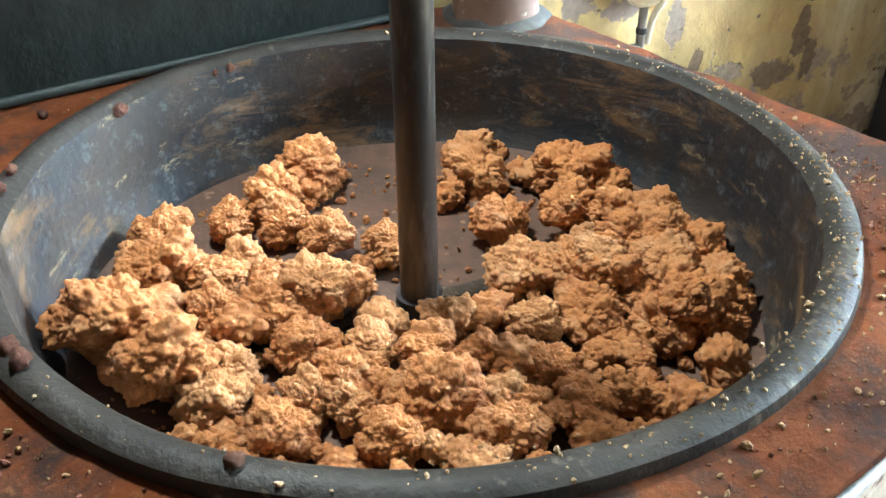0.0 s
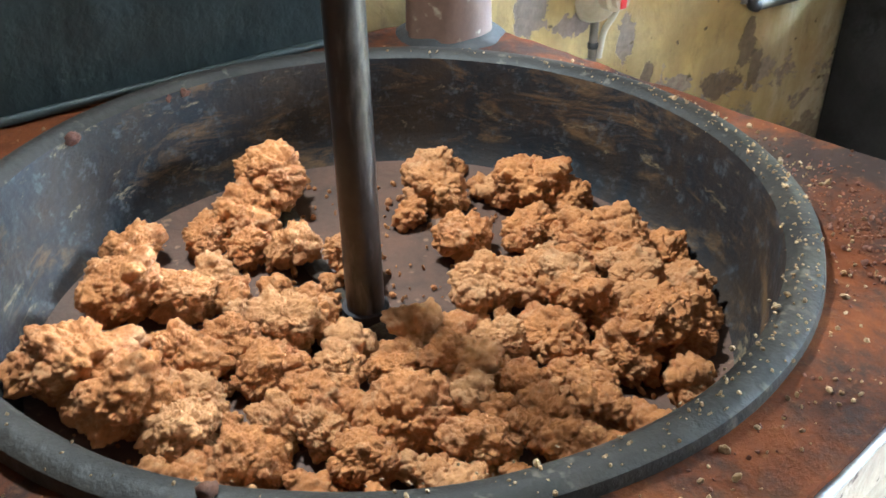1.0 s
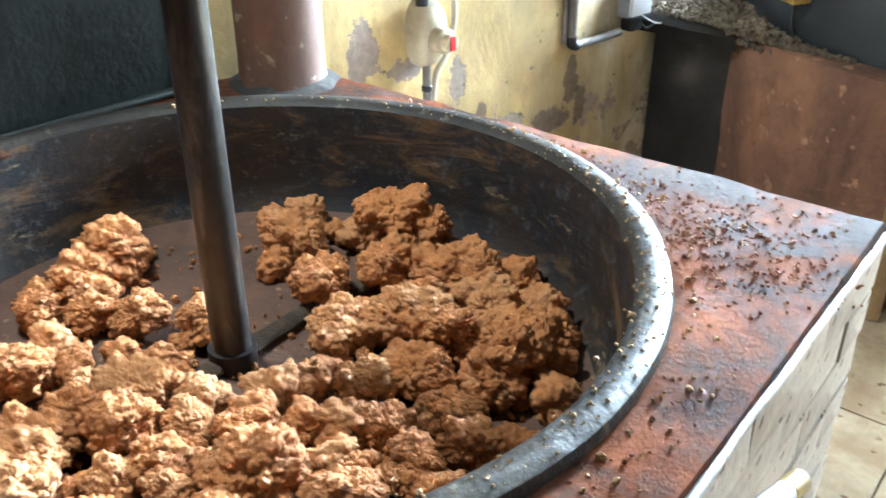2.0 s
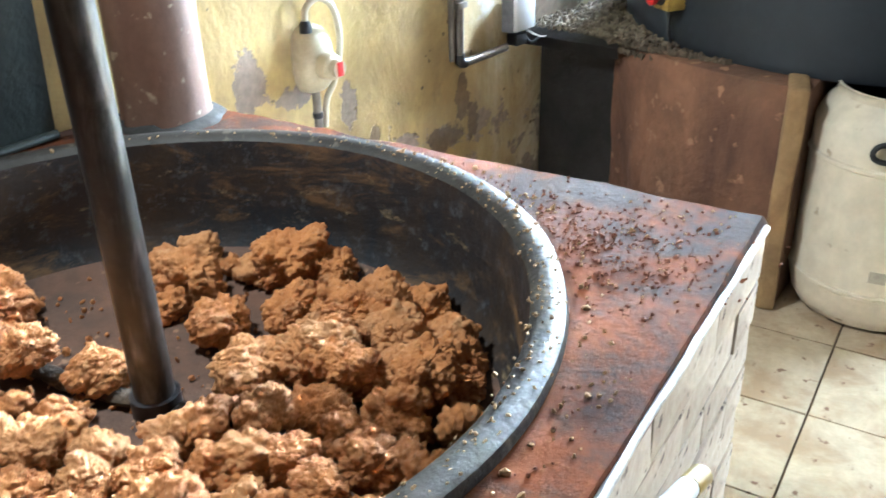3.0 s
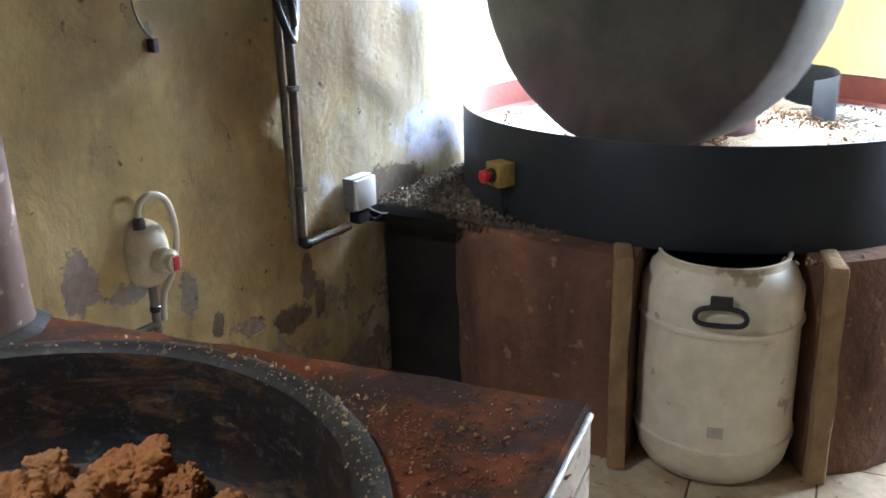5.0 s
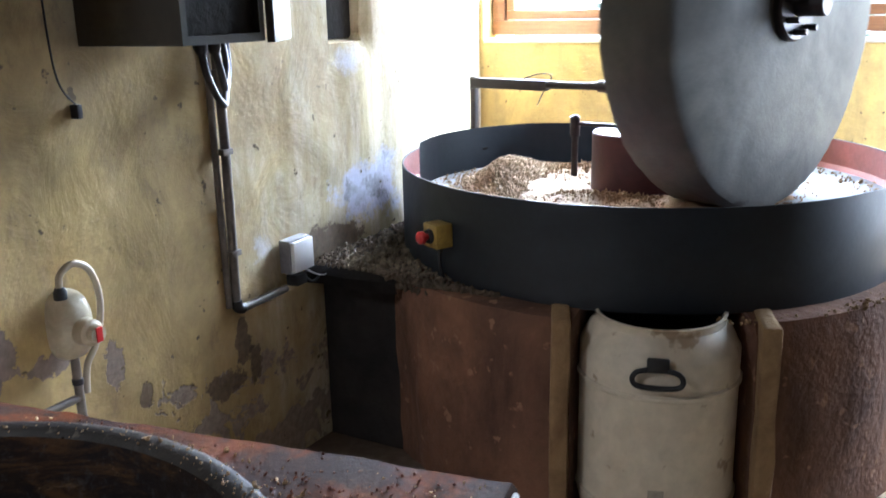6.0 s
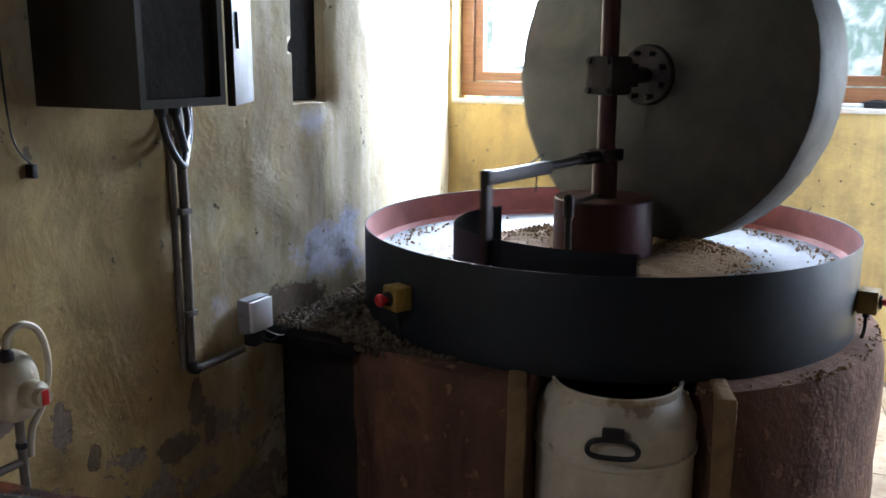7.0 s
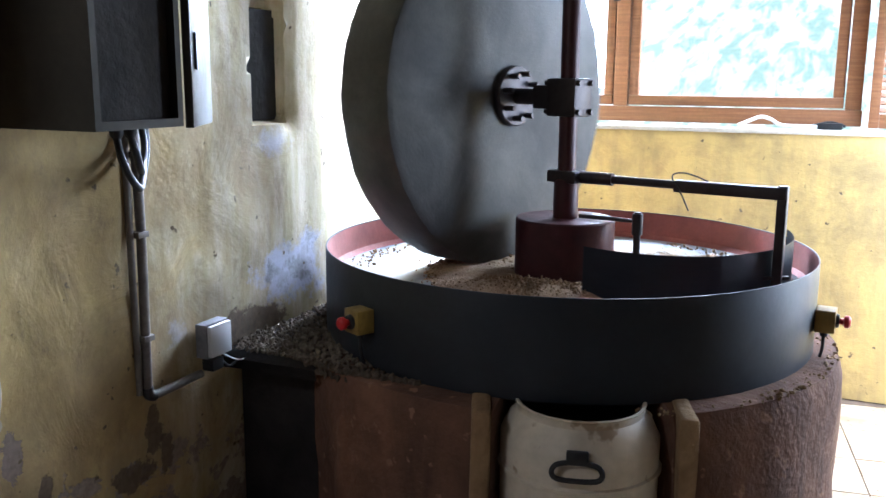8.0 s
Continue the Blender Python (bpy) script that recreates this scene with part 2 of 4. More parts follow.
BASIN = two_tone("dark blue grey steel", (0.020, 0.025, 0.034), (0.014, 0.018, 0.024), 4, 0.5, 0.2, 0.1)
BASIN_RED = two_tone("red primer steel", (0.24, 0.05, 0.034), (0.16, 0.036, 0.026), 6, 0.75, 0.0, 0.2)
BASIN_FLOOR = two_tone("polished stone bed", (0.17, 0.175, 0.185), (0.12, 0.125, 0.13), 8, 0.45, 0.0, 0.1)
STONE = two_tone("grey millstone granite", (0.095, 0.09, 0.074), (0.045, 0.043, 0.04), 3.5, 0.7, 0, 0.22, 90, 0.005)
MASONRY = two_tone("brown rendered masonry", (0.22, 0.105, 0.058), (0.085, 0.042, 0.028), 4.5, 0.9, 0, 0.7, 35, 0.01, speck=(0.26, 0.14, 0.08), stretch=(1, 1, 0.5))
MASONRY_EDGE = two_tone("ochre rendered edge", (0.36, 0.235, 0.11), (0.20, 0.12, 0.06), 7, 0.9, 0, 0.7, 40, 0.008)
# near-black: painted shade for recess, ledge and niche, real colour for flue mortar
SHADE_MORTAR_BLACK = two_tone("near-black recess shade and mortar", (0.03, 0.024, 0.021), (0.014, 0.012, 0.011), 6, 0.95, 0, 0.5, 40, 0.008)
HDPE = two_tone("off-white plastic", (0.70, 0.63, 0.51), (0.56, 0.47, 0.35), 4.0, 0.5, 0, 0.08, 25, 0.003, lo=0.45, hi=0.75, speck=(0.33, 0.25, 0.17))
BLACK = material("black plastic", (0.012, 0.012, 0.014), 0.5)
SHAFT = two_tone("worn bare steel shaft", (0.06, 0.054, 0.05), (0.23, 0.21, 0.20), 9, 0.4, 0.7, 0.2, 60, 0.003, stretch=(3, 3, 0.6), lo=0.5, hi=0.75)
MAROON = two_tone("maroon painted steel", (0.07, 0.014, 0.016), (0.04, 0.010, 0.012), 8, 0.45, 0.1, 0.15)
DARK_STEEL = two_tone("dark greasy steel", (0.035, 0.03, 0.032), (0.06, 0.05, 0.05), 12, 0.45, 0.6, 0.2)
FLUE = two_tone("reddish brown flue paint", (0.11, 0.052, 0.034), (0.16, 0.09, 0.06), 5, 0.6, 0.1, 0.3, 50, 0.003, stretch=(2, 2, 0.6), speck=(0.30, 0.23, 0.16))
PANEL = two_tone("dark green black panel paint", (0.016, 0.021, 0.019), (0.032, 0.040, 0.036), 5, 0.5, 0.1, 0.6, 26, 0.006, stretch=(1, 3, 1))
WOOD = two_tone("varnished brown wood", (0.30, 0.135, 0.055), (0.20, 0.085, 0.035), 14, 0.45, 0, 0.15, 90, 0.002, stretch=(0.25, 6, 6))
CABINET = two_tone("grey enamelled steel", (0.055, 0.048, 0.036), (0.038, 0.034, 0.026), 5, 0.6, 0.0, 0.05, gloss=0.2)
CREAM = two_tone("aged cream plastic", (0.52, 0.46, 0.33), (0.40, 0.34, 0.23), 22, 0.4, 0, 0.1)
CABLE_CREAM = material("cream cable sheath", (0.46, 0.40, 0.30), 0.5)
CONDUIT = two_tone("grey plastic conduit", (0.19, 0.165, 0.14), (0.10, 0.085, 0.07), 18, 0.5, 0, 0.1)
WHITE = material("white plastic", (0.75, 0.75, 0.76), 0.4)
RED = material("red plastic", (0.55, 0.02, 0.02), 0.35)
YELLOW = two_tone("yellow plastic", (0.40, 0.27, 0.05), (0.26, 0.17, 0.04), 30, 0.45, 0, 0.05)
# colours of the unseen ceiling and walls, kept dark to cut bounce light
CEIL = two_tone("dark unseen ceiling", (0.06, 0.045, 0.03), (0.035, 0.026, 0.018), 2, 0.9)
PLASTER_DULL = two_tone("dark unseen plaster", (0.09, 0.063, 0.036), (0.06, 0.043, 0.026), 2, 0.9)
GRASS = two_tone("dry hillside scrub", (0.13, 0.18, 0.13), (0.42, 0.44, 0.40), 1.5, 0.9, 0, 0.3, 9, 0.05, stretch=(3.2, 0.7, 0.7), lo=0.42, hi=0.58)
GLASS = material("window glass", (1, 1, 1), 0.02)
GLASS.node_tree.nodes["Principled BSDF"].inputs["Transmission Weight"].default_value = 1.0


# ---- mesh helpers ----
def mesh_of(bm, mat, smooth=True):
    me = bpy.data.meshes.new("mesh")
    bm.normal_update()
    bm.to_mesh(me)
    bm.free()
    me.materials.append(mat)
    if smooth:
        me.polygons.foreach_set("use_smooth", [True] * len(me.polygons))
        me.set_sharp_from_angle(angle=radians(38))
    return me


def part(name, bm, mat, parent=None, label="", smooth=True):
    ob = new(name, mesh_of(bm, mat, smooth))
    if parent:
        ob.parent = parent
    if label:
        ob["label"] = label
    return ob


def box(bm, x0, x1, y0, y1, z0, z1, bevel=0.0, m=None):
    vs = [bm.verts.new((x, y, z)) for x in (x0, x1) for y in (y0, y1) for z in (z0, z1)]
    fs = [bm.faces.new([vs[i] for i in q]) for q in ((0, 1, 3, 2), (4, 6, 7, 5), (0, 4, 5, 1), (2, 3, 7, 6), (0, 2, 6, 4), (1, 5, 7, 3))]
    if bevel:
        got = bmesh.ops.bevel(bm, geom=list({e for f in fs for e in f.edges}), offset=bevel, segments=2, affect="EDGES", profile=0.6)
        vs = list({v for f in got["faces"] for v in f.verts} | {v for v in vs if v.is_valid})
    if m:
        bmesh.ops.transform(bm, matrix=m, verts=[v for v in vs if v.is_valid])
    return bm


def boxed(*a, bevel=0.0, m=None):
    return box(bmesh.new(), *a, bevel=bevel, m=m)


def lathe(profile, seg=96, bm=None, centre=(0, 0, 0), closed=False):
    """Turns a list of (radius, height) about the z axis."""
    bm = bm or bmesh.new()
    rings = []
    for r, z in profile:
        if r < 1e-6:
            rings.append([bm.verts.new((centre[0], centre[1], centre[2] + z))])
        else:
            rings.append([bm.verts.new((centre[0] + r * math.cos(2 * math.pi * k / seg), centre[1] + r * math.sin(2 * math.pi * k / seg), centre[2] + z)) for k in range(seg)])
    pairs = list(zip(rings, rings[1:])) + ([(rings[-1], rings[0])] if closed else [])
    for a, b in pairs:
        for k in range(seg):
            j = (k + 1) % seg
            if len(a) == 1 and len(b) == 1:
                continue
            if len(a) == 1:
                bm.faces.new((a[0], b[k], b[j]))
            elif len(b) == 1:
                bm.faces.new((a[k], b[0], a[j]))
            else:
                bm.faces.new((a[k], b[k], b[j], a[j]))
    bmesh.ops.recalc_face_normals(bm, faces=bm.faces)
    return bm


def moved(bm, m):
    bmesh.ops.transform(bm, matrix=m, verts=bm.verts)
    return bm


def tube(points, r, seg=14, bm=None):
    """A round bar or cable through the points, smoothed between them."""
    bm = bm or bmesh.new()
    pts = [Vector(p) for p in points]
    if len(pts) > 2:
        fine = []
        for i in range(len(pts) - 1):
            p0, p1, p2, p3 = pts[max(i - 1, 0)], pts[i], pts[i + 1], pts[min(i + 2, len(pts) - 1)]
            for k in range(6):
                s = k / 6
                fine.append(0.5 * (2 * p1 + (p2 - p0) * s + (2 * p0 - 5 * p1 + 4 * p2 - p3) * s * s + (3 * p1 - p0 - 3 * p2 + p3) * s ** 3))
        pts = fine + [pts[-1]]
    rings, side = [], None
    for i, p in enumerate(pts):
        d = (pts[min(i + 1, len(pts) - 1)] - pts[max(i - 1, 0)]).normalized()
        if side is None:
            side = d.orthogonal().normalized()
        side = (side - d * side.dot(d)).normalized()
        up = d.cross(side)
        rings.append([bm.verts.new(p + r * (math.cos(2 * math.pi * k / seg) * side + math.sin(2 * math.pi * k / seg) * up)) for k in range(seg)])
    for a, b in zip(rings, rings[1:]):
        for k in range(seg):
            bm.faces.new((a[k], a[(k + 1) % seg], b[(k + 1) % seg], b[k]))
    bm.faces.new(rings[0][::-1])
    bm.faces.new(rings[-1])
    return bm


def thing(name, label, category, at=(0, 0, 0), rz=0, group=""):
    ob = new(name)
    ob.empty_display_size = 0.05
    ob.matrix_world = pose(*at, 0, 0, rz)
    return tagged(ob, label, category, group)


def structure(name, bm, mat, label, category, smooth=False):
    return tagged(part(name, bm, mat, None, "", smooth), label, category, kind="structure")


# ---- room ----


def wall_left():
    """Uneven plastered wall that bends away behind the mill, with a broken niche."""
    bm = bmesh.new()
    ys = [-1.9 + i * 0.05 for i in range(56)] + [0.9 + i * 0.02 for i in range(168)]
    zs = [i * 0.025 for i in range(75)] + [1.9 + 0.1 * i for i in range(11)]
    grid = []
    for y in ys:
        line = []
        over = max(0.0, y - BEND_Y)
        soft = over * over / (over + 0.25)
        x0 = WALL_X + (CORNER_X - WALL_X) * soft / ((BACK_Y - BEND_Y) ** 2 / (BACK_Y - BEND_Y + 0.25))
        for z in zs:
            p = Vector((0.0, y, z))
            dx = 0.012 * noise.noise(p * 2.3) + 0.005 * noise.noise(p * 7.0)
            ragged = 0.018 * noise.noise(p * 17) + 0.01 * noise.noise(p * 40)
            inside = min(y - 2.345, 2.535 - y, z - 1.235, 1.72 - z) + ragged
            if inside > 0:
                deep = 0.24 if z < 1.55 + ragged else 0.07
                dx -= deep * min(1.0, inside / 0.012)
            elif inside > -0.05 and y > 2.5:
                dx -= 0.02 * (1 + inside / 0.05)
            line.append(bm.verts.new((x0 + dx, y, z)))
        grid.append(line)
    for a, b in zip(grid, grid[1:]):
        for k in range(len(zs) - 1):
            bm.faces.new((a[k], b[k], b[k + 1], a[k + 1]))
    box(bm, -2.6, -2.32, -1.9, 4.6, 0, TOP)
    structure("wall_left", bm, PLASTER, "uneven yellow limewashed plaster wall with damp stains and niche", "wall", True)


def wall_back():
    bm = bmesh.new()
    y0, y1 = BACK_Y, BACK_Y + 0.4
    box(bm, -2.6, RIGHT_X + 0.3, y0, y1, 0, 1.14)
    box(bm, -2.6, RIGHT_X + 0.3, y0, y1, 2.62, TOP)
    box(bm, -2.6, -1.93, y0, y1, 1.14, 2.62)
    box(bm, 0.42, RIGHT_X + 0.3, y0, y1, 1.14, 2.62)
    structure("wall_back", bm, PLASTER_BACK, "ochre painted plaster wall below a wide window", "wall")


def wall_right():
    bm = bmesh.new()
    box(bm, RIGHT_X, RIGHT_X + 0.3, -1.9, 3.62, 0, TOP)
    box(bm, RIGHT_X, RIGHT_X + 0.3, 4.12, BACK_Y, 0, TOP)
    box(bm, RIGHT_X, RIGHT_X + 0.3, 3.62, 4.12, 2.15, TOP)
    structure("wall_right", bm, PLASTER_DULL, "unseen wall with an open doorway, dark to cut bounce light", "wall")


def wall_front():
    bm = bmesh.new()
    box(bm, -2.6, RIGHT_X + 0.3, -2.2, -1.9, 0, TOP)
    structure("wall_front", bm, PLASTER_DULL, "plain unseen wall, dark to cut bounce light", "wall")


wall_left()
wall_back()
wall_right()
wall_front()
# added block fills the niche; its black stands in for the shade inside
structure("niche_shade", boxed(-1.85, -1.578, 2.340, 2.535, 1.235, 1.57), SHADE_MORTAR_BLACK, "black block painting the shade inside the broken niche", "niche")
structure("ceiling", boxed(-2.6, RIGHT_X + 0.3, -2.2, BACK_Y + 0.4, TOP, TOP + 0.2), CEIL, "plain unseen ceiling, dark to cut bounce light", "ceiling")
floor = structure("floor", boxed(-2.6, RIGHT_X + 0.3, -2.2, BACK_Y + 0.4, -0.12, -0.006), GROUT, "cream floor tiles with dirty joints", "floor")


def ground():
    """Sloping meadow outside, from the house to the horizon."""
    bm = bmesh.new()
    xs = [-400, -150, -60, -30, -15, -8, -4, -2.6, 0, 2.3, 4, 8, 15, 30, 60, 150, 400]
    ys = [-400, -100, -30, -10, -2.2, 4.64, 6, 8, 11, 15, 20, 30, 60, 150, 400]
    rows = []
    for y in ys:
        rows.append([bm.verts.new((x, y, -0.15 + (0.0 if y < 6 else min(60, (y - 6) * 0.32)) + 0.25 * noise.noise(Vector((x, y, 0)) * 0.2) * (abs(x) > 4 or y > 8))) for x in xs])
    for a, b in zip(rows, rows[1:]):
        for k in range(len(xs) - 1):
            bm.faces.new((a[k], a[k + 1], b[k + 1], b[k]))
    structure("ground", bm, GRASS, "pale dry grass hillside outside the window", "ground", True)


ground()


def window():
    """Wide wooden casement window in the back wall."""
    w = tagged(new("window_1"), "wide brown wooden casement window with bright glass", "window", kind="structure")
    y0 = BACK_Y + 0.10
    x0, x1, xm, z0, z1 = -1.925, 0.14, -0.9, 1.175, 2.61
    fr = bmesh.new()
    box(fr, x0, x1, y0, y0 + 0.07, z0, z0 + 0.07, 0.006)
    box(fr, x0, x1, y0, y0 + 0.07, z1 - 0.06, z1, 0.006)
    for x in (x0, xm - 0.03, x1 - 0.07):
        box(fr, x, x + 0.065, y0 + 0.002, y0 + 0.072, z0 + 0.07, z1 - 0.06, 0.006)
    part("window_frame", fr, WOOD, w)
    for a, b in ((x0 + 0.07, xm - 0.034), (xm + 0.039, x1 - 0.075)):
        sash = bmesh.new()
        box(sash, a, b, y0 + 0.012, y0 + 0.06, z0 + 0.075, z0 + 0.12, 0.006)
        box(sash, a, b, y0 + 0.012, y0 + 0.06, z1 - 0.11, z1 - 0.065, 0.006)
        box(sash, a, a + 0.045, y0 + 0.014, y0 + 0.058, z0 + 0.12, z1 - 0.11, 0.006)
        box(sash, b - 0.045, b, y0 + 0.014, y0 + 0.058, z0 + 0.12, z1 - 0.11, 0.006)
        s = part("sash", sash, WOOD, w)
        p = part("pane", boxed(a + 0.045, b - 0.045, y0 + 0.034, y0 + 0.038, z0 + 0.12, z1 - 0.11), GLASS, s)
        p.visible_shadow = False
        for zh in (1.72, 2.1):
            part("hinge", boxed(b - 0.01, b + 0.02, y0 - 0.008, y0 + 0.001, zh, zh + 0.06, bevel=0.003), DARK_STEEL, s, "dark iron hinge")
    part("window_sill", boxed(-1.925, 0.415, BACK_Y - 0.012, y0 - 0.002, 1.141, 1.162, bevel=0.006), two_tone("white painted sill", (0.66, 0.62, 0.54), (0.5, 0.45, 0.36), 8), w, "white painted sill")
    sh = thing("window_shutter", "brown louvred wooden shutter folded beside the window", "shutter", (0.165, y0 - 0.03, 1.172))
    fm = bmesh.new()
    box(fm, 0, 0.04, -0.015, 0.015, 0, 1.06, 0.004)
    box(fm, 0.19, 0.23, -0.015, 0.015, 0, 1.06, 0.004)
    for z in (0, 1.0):
        box(fm, 0.04, 0.19, -0.014, 0.014, z, z + 0.06, 0.004)
    part("shutter_frame", fm, WOOD, sh)
    for i in range(30):
        part("slat", boxed(0.04, 0.19, -0.012, 0.012, -0.003, 0.003, m=pose(0, 0, 0.075 + i * 0.031, 40)), WOOD, sh, smooth=False)


window()


# ---- stove and pan ----
PAN_C, PAN_R, PAN_Z = Vector((-0.914, 0.441, 0)), 0.545, 0.692
STOVE_Z, STOVE_TURN = 0.685, 9.0
CORNER = Vector((-0.383, 1.13, 0))
SU = Vector((math.cos(radians(STOVE_TURN)), math.sin(radians(STOVE_TURN)), 0))
SV = Vector((-SU.y, SU.x, 0))


def stove():
    s = thing("brick_stove", "brick stove with rust-stained top and white painted side", "stove", CORNER, STOVE_TURN)
    inv = s.matrix_world.inverted()
    # outline of the top, seen from above
    poly = [CORNER, Vector((WALL_X + 0.004, 0.945, 0)), Vector((WALL_X + 0.004, -0.66, 0)), CORNER - 1.6 * SV]
    angles = sorted([2 * math.pi * k / 160 for k in range(160)] + [math.atan2(p.y - PAN_C.y, p.x - PAN_C.x) % (2 * math.pi) for p in poly])
    bm = bmesh.new()
    ring = []
    for a in angles:
        d = Vector((math.cos(a), math.sin(a), 0))
        best = 9
        for p, q in zip(poly, poly[1:] + poly[:1]):
            e = q - p
            den = d.x * e.y - d.y * e.x
            if abs(den) > 1e-9:
                w = p - PAN_C
                t = (w.x * e.y - w.y * e.x) / den
                u = (w.x * d.y - w.y * d.x) / den
                if t > 0 and -1e-6 <= u <= 1 + 1e-6:
                    best = min(best, t)
        col = []
        for f in (0, 0.2, 0.4, 0.6, 0.8, 0.97, 1.0):
            p = PAN_C + d * (0.53 + (best - 0.53) * f)
            z = STOVE_Z + 0.004 * noise.noise(p * 9) + 0.003 * noise.noise(p * 25)
            if f == 1.0:
                p += d * (0.006 * noise.noise(p * 14))
                z -= 0.012
            col.append(bm.verts.new(inv @ Vector((p.x, p.y, z))))
        p = PAN_C + d * best
        col.append(bm.verts.new(inv @ Vector((p.x, p.y, STOVE_Z - 0.03))))
        ring.append(col)
    n = len(ring)
    for i in range(n):
        a, b = ring[i], ring[(i + 1) % n]
        for k in range(len(a) - 1):
            bm.faces.new((a[k], a[k + 1], b[k + 1], b[k]))
    part("stove_top", bm, STOVE, s, "rust-red stained top with dark patches")
    nose = tube([inv @ (CORNER - SV * t + SU * (0.001 + 0.003 * noise.noise(Vector((t * 9, 0, 3)))) + Vector((0, 0, STOVE_Z - 0.012 + 0.002 * noise.noise(Vector((t * 13, 5, 0)))))) for t in [0.02 + 0.04 * k for k in range(39)]], 0.0055, 10)
    part("nosing", nose, NOSING, s, "worn shiny metal edge strip")
    core = bmesh.new()
    lo = [inv @ p for p in poly]
    c = sum(lo, Vector()) / 4
    ins = [p + (c - p).normalized() * 0.02 for p in lo]
    vb = [core.verts.new((p.x, p.y, 0)) for p in ins]
    vt = [core.verts.new((p.x, p.y, 0.64)) for p in ins]
    for i in range(4):
        j = (i + 1) % 4
        core.faces.new((vb[i], vb[j], vt[j], vt[i]))
    part("stove_core", core, MORTAR, s, "dark mortar between the bricks", False)
    # courses of white painted brick on the two free sides
    shapes = []
    for k in range(4):
        b = boxed(-0.05, 0.0, -0.1145, 0.1145, -0.034, 0.034, bevel=0.004)
        for v in b.verts:
            v.co += Vector((0.003, 0.004, 0.003)) * noise.noise(v.co * 30 + Vector((k * 7, 0, 0)))
        shapes.append(mesh_of(b, BRICK, True))
    half = mesh_of(boxed(-0.05, 0.0, -0.052, 0.052, -0.034, 0.034, bevel=0.004), BRICK, True)

    def brick(me, x, y, z, rz):
        o = new("brick", me)
        o.parent = s
        o.matrix_basis = pose(x, y, z, random.uniform(-1, 1), 0, rz + random.uniform(-0.8, 0.8))

    for row in range(9):
        z = 0.0335 + row * 0.0735
        if row % 2:
            brick(half, 0, -0.054, z, 0)
        for i in range(7):
            brick(random.choice(shapes), random.uniform(-0.004, 0.002), (-0.226 if row % 2 else -0.114) - i * 0.234, z, 0)
        for i in range(4):
            brick(random.choice(shapes), (-0.17 if row % 2 else -0.29) - i * 0.234, random.uniform(-0.004, 0.001), z, 90)
    return s


stove()


def pan():
    p = thing("iron_pan", "large blackened cast iron pan set in the stove", "pan", (PAN_C.x, PAN_C.y, 0))
    prof = [(0.536, 0.60), (0.543, STOVE_Z - 0.004), (0.546, PAN_Z), (0.543, PAN_Z + 0.010), (0.532, PAN_Z + 0.015), (0.512, PAN_Z + 0.013), (0.502, PAN_Z + 0.004),
            (0.498, 0.66), (0.496, 0.60), (0.493, 0.56), (0.487, 0.53), (0.472, 0.509), (0.44, 0.500), (0.25, 0.498), (0.0, 0.497)]
    for name, some, lab in (("pan_rim", prof[:7], "rounded iron rim, worn bright"), ("pan_wall", prof[6:12], "scorched iron inner wall"), ("pan_floor", prof[11:], "brown crusted pan floor")):
        bm = lathe(some, 160)
        for v in bm.verts:
            v.co += Vector((v.co.x, v.co.y, 0)).normalized() * 0.003 * noise.noise(v.co * 6) if v.co.xy.length > 0.1 else Vector()
        part(name, bm, {"pan_rim": PAN_RIM, "pan_wall": PAN, "pan_floor": PAN_FLOOR}[name], p, lab)
    return p


pan()


def clump_mesh(k, mat, sub=4, flat=0.8):
    """A crumbly lump of pressed meal: a knobbly core with nodules on nodules."""
    bm = bmesh.new()
    bmesh.ops.create_icosphere(bm, subdivisions=sub, radius=1.0)
    rng = np.random.default_rng(700 + k)
    d = np.array([v.co.normalized()[:] for v in bm.verts])

    def reach(dirs, centres, radii, start):
        """How far each ray from the middle goes before it leaves the last ball."""
        along = dirs @ centres.T
        inside = radii ** 2 - (centres ** 2).sum(1) + along ** 2
        far = np.where((inside > 0) & (along > 0), along + np.sqrt(np.maximum(inside, 0)), 0)
        return np.maximum(start, far.max(1))

    def directions(n):
        u = rng.normal(size=(n, 3))
        return u / np.linalg.norm(u, axis=1)[:, None]

    core_c, core_r = directions(7) * rng.uniform(0.15, 0.5, (7, 1)), rng.uniform(0.30, 0.52, 7)
    layers = [(core_c, core_r)]

    def surface(dirs):
        r = np.full(len(dirs), 0.34)
        for c, q in layers:
            r = reach(dirs, c, q, r)
        return r

    for count, low, high, sink in ((26, 0.15, 0.27, 0.95), (110, 0.065, 0.13, 0.98), (420, 0.03, 0.06, 0.99)):
        if count > 300 and sub < 6:
            continue
        u = directions(count)
        layers.append((u * surface(u)[:, None] * sink, rng.uniform(low, high, count)))
    r = surface(d)
    off = Vector((k * 13.7, k * 5.1, k * 9.3))
    for v, u, q in zip(bm.verts, d, r):
        u = Vector(u)
        q *= 1 + 0.06 * noise.noise(u * 5 + off) + 0.05 * noise.noise(u * 13 + off) + 0.03 * noise.noise(u * 27 + off)
        v.co = u * q
        v.co.z *= flat
    me = mesh_of(bm, mat, False)
    me.polygons.foreach_set("use_smooth", [True] * len(me.polygons))
    return me


MEALS = [clump_mesh(k, MEAL, 5) for k in range(10)]
MEALS_BIG = [clump_mesh(20 + k, MEAL, 6) for k in range(9)]
PAN_FAR = 152.0                          # bearing of the pan's far side
BLADE_AT, BLADE_SPEED = 176.0, 82.0      # the blade passes that bearing at 1.1 s, clockwise


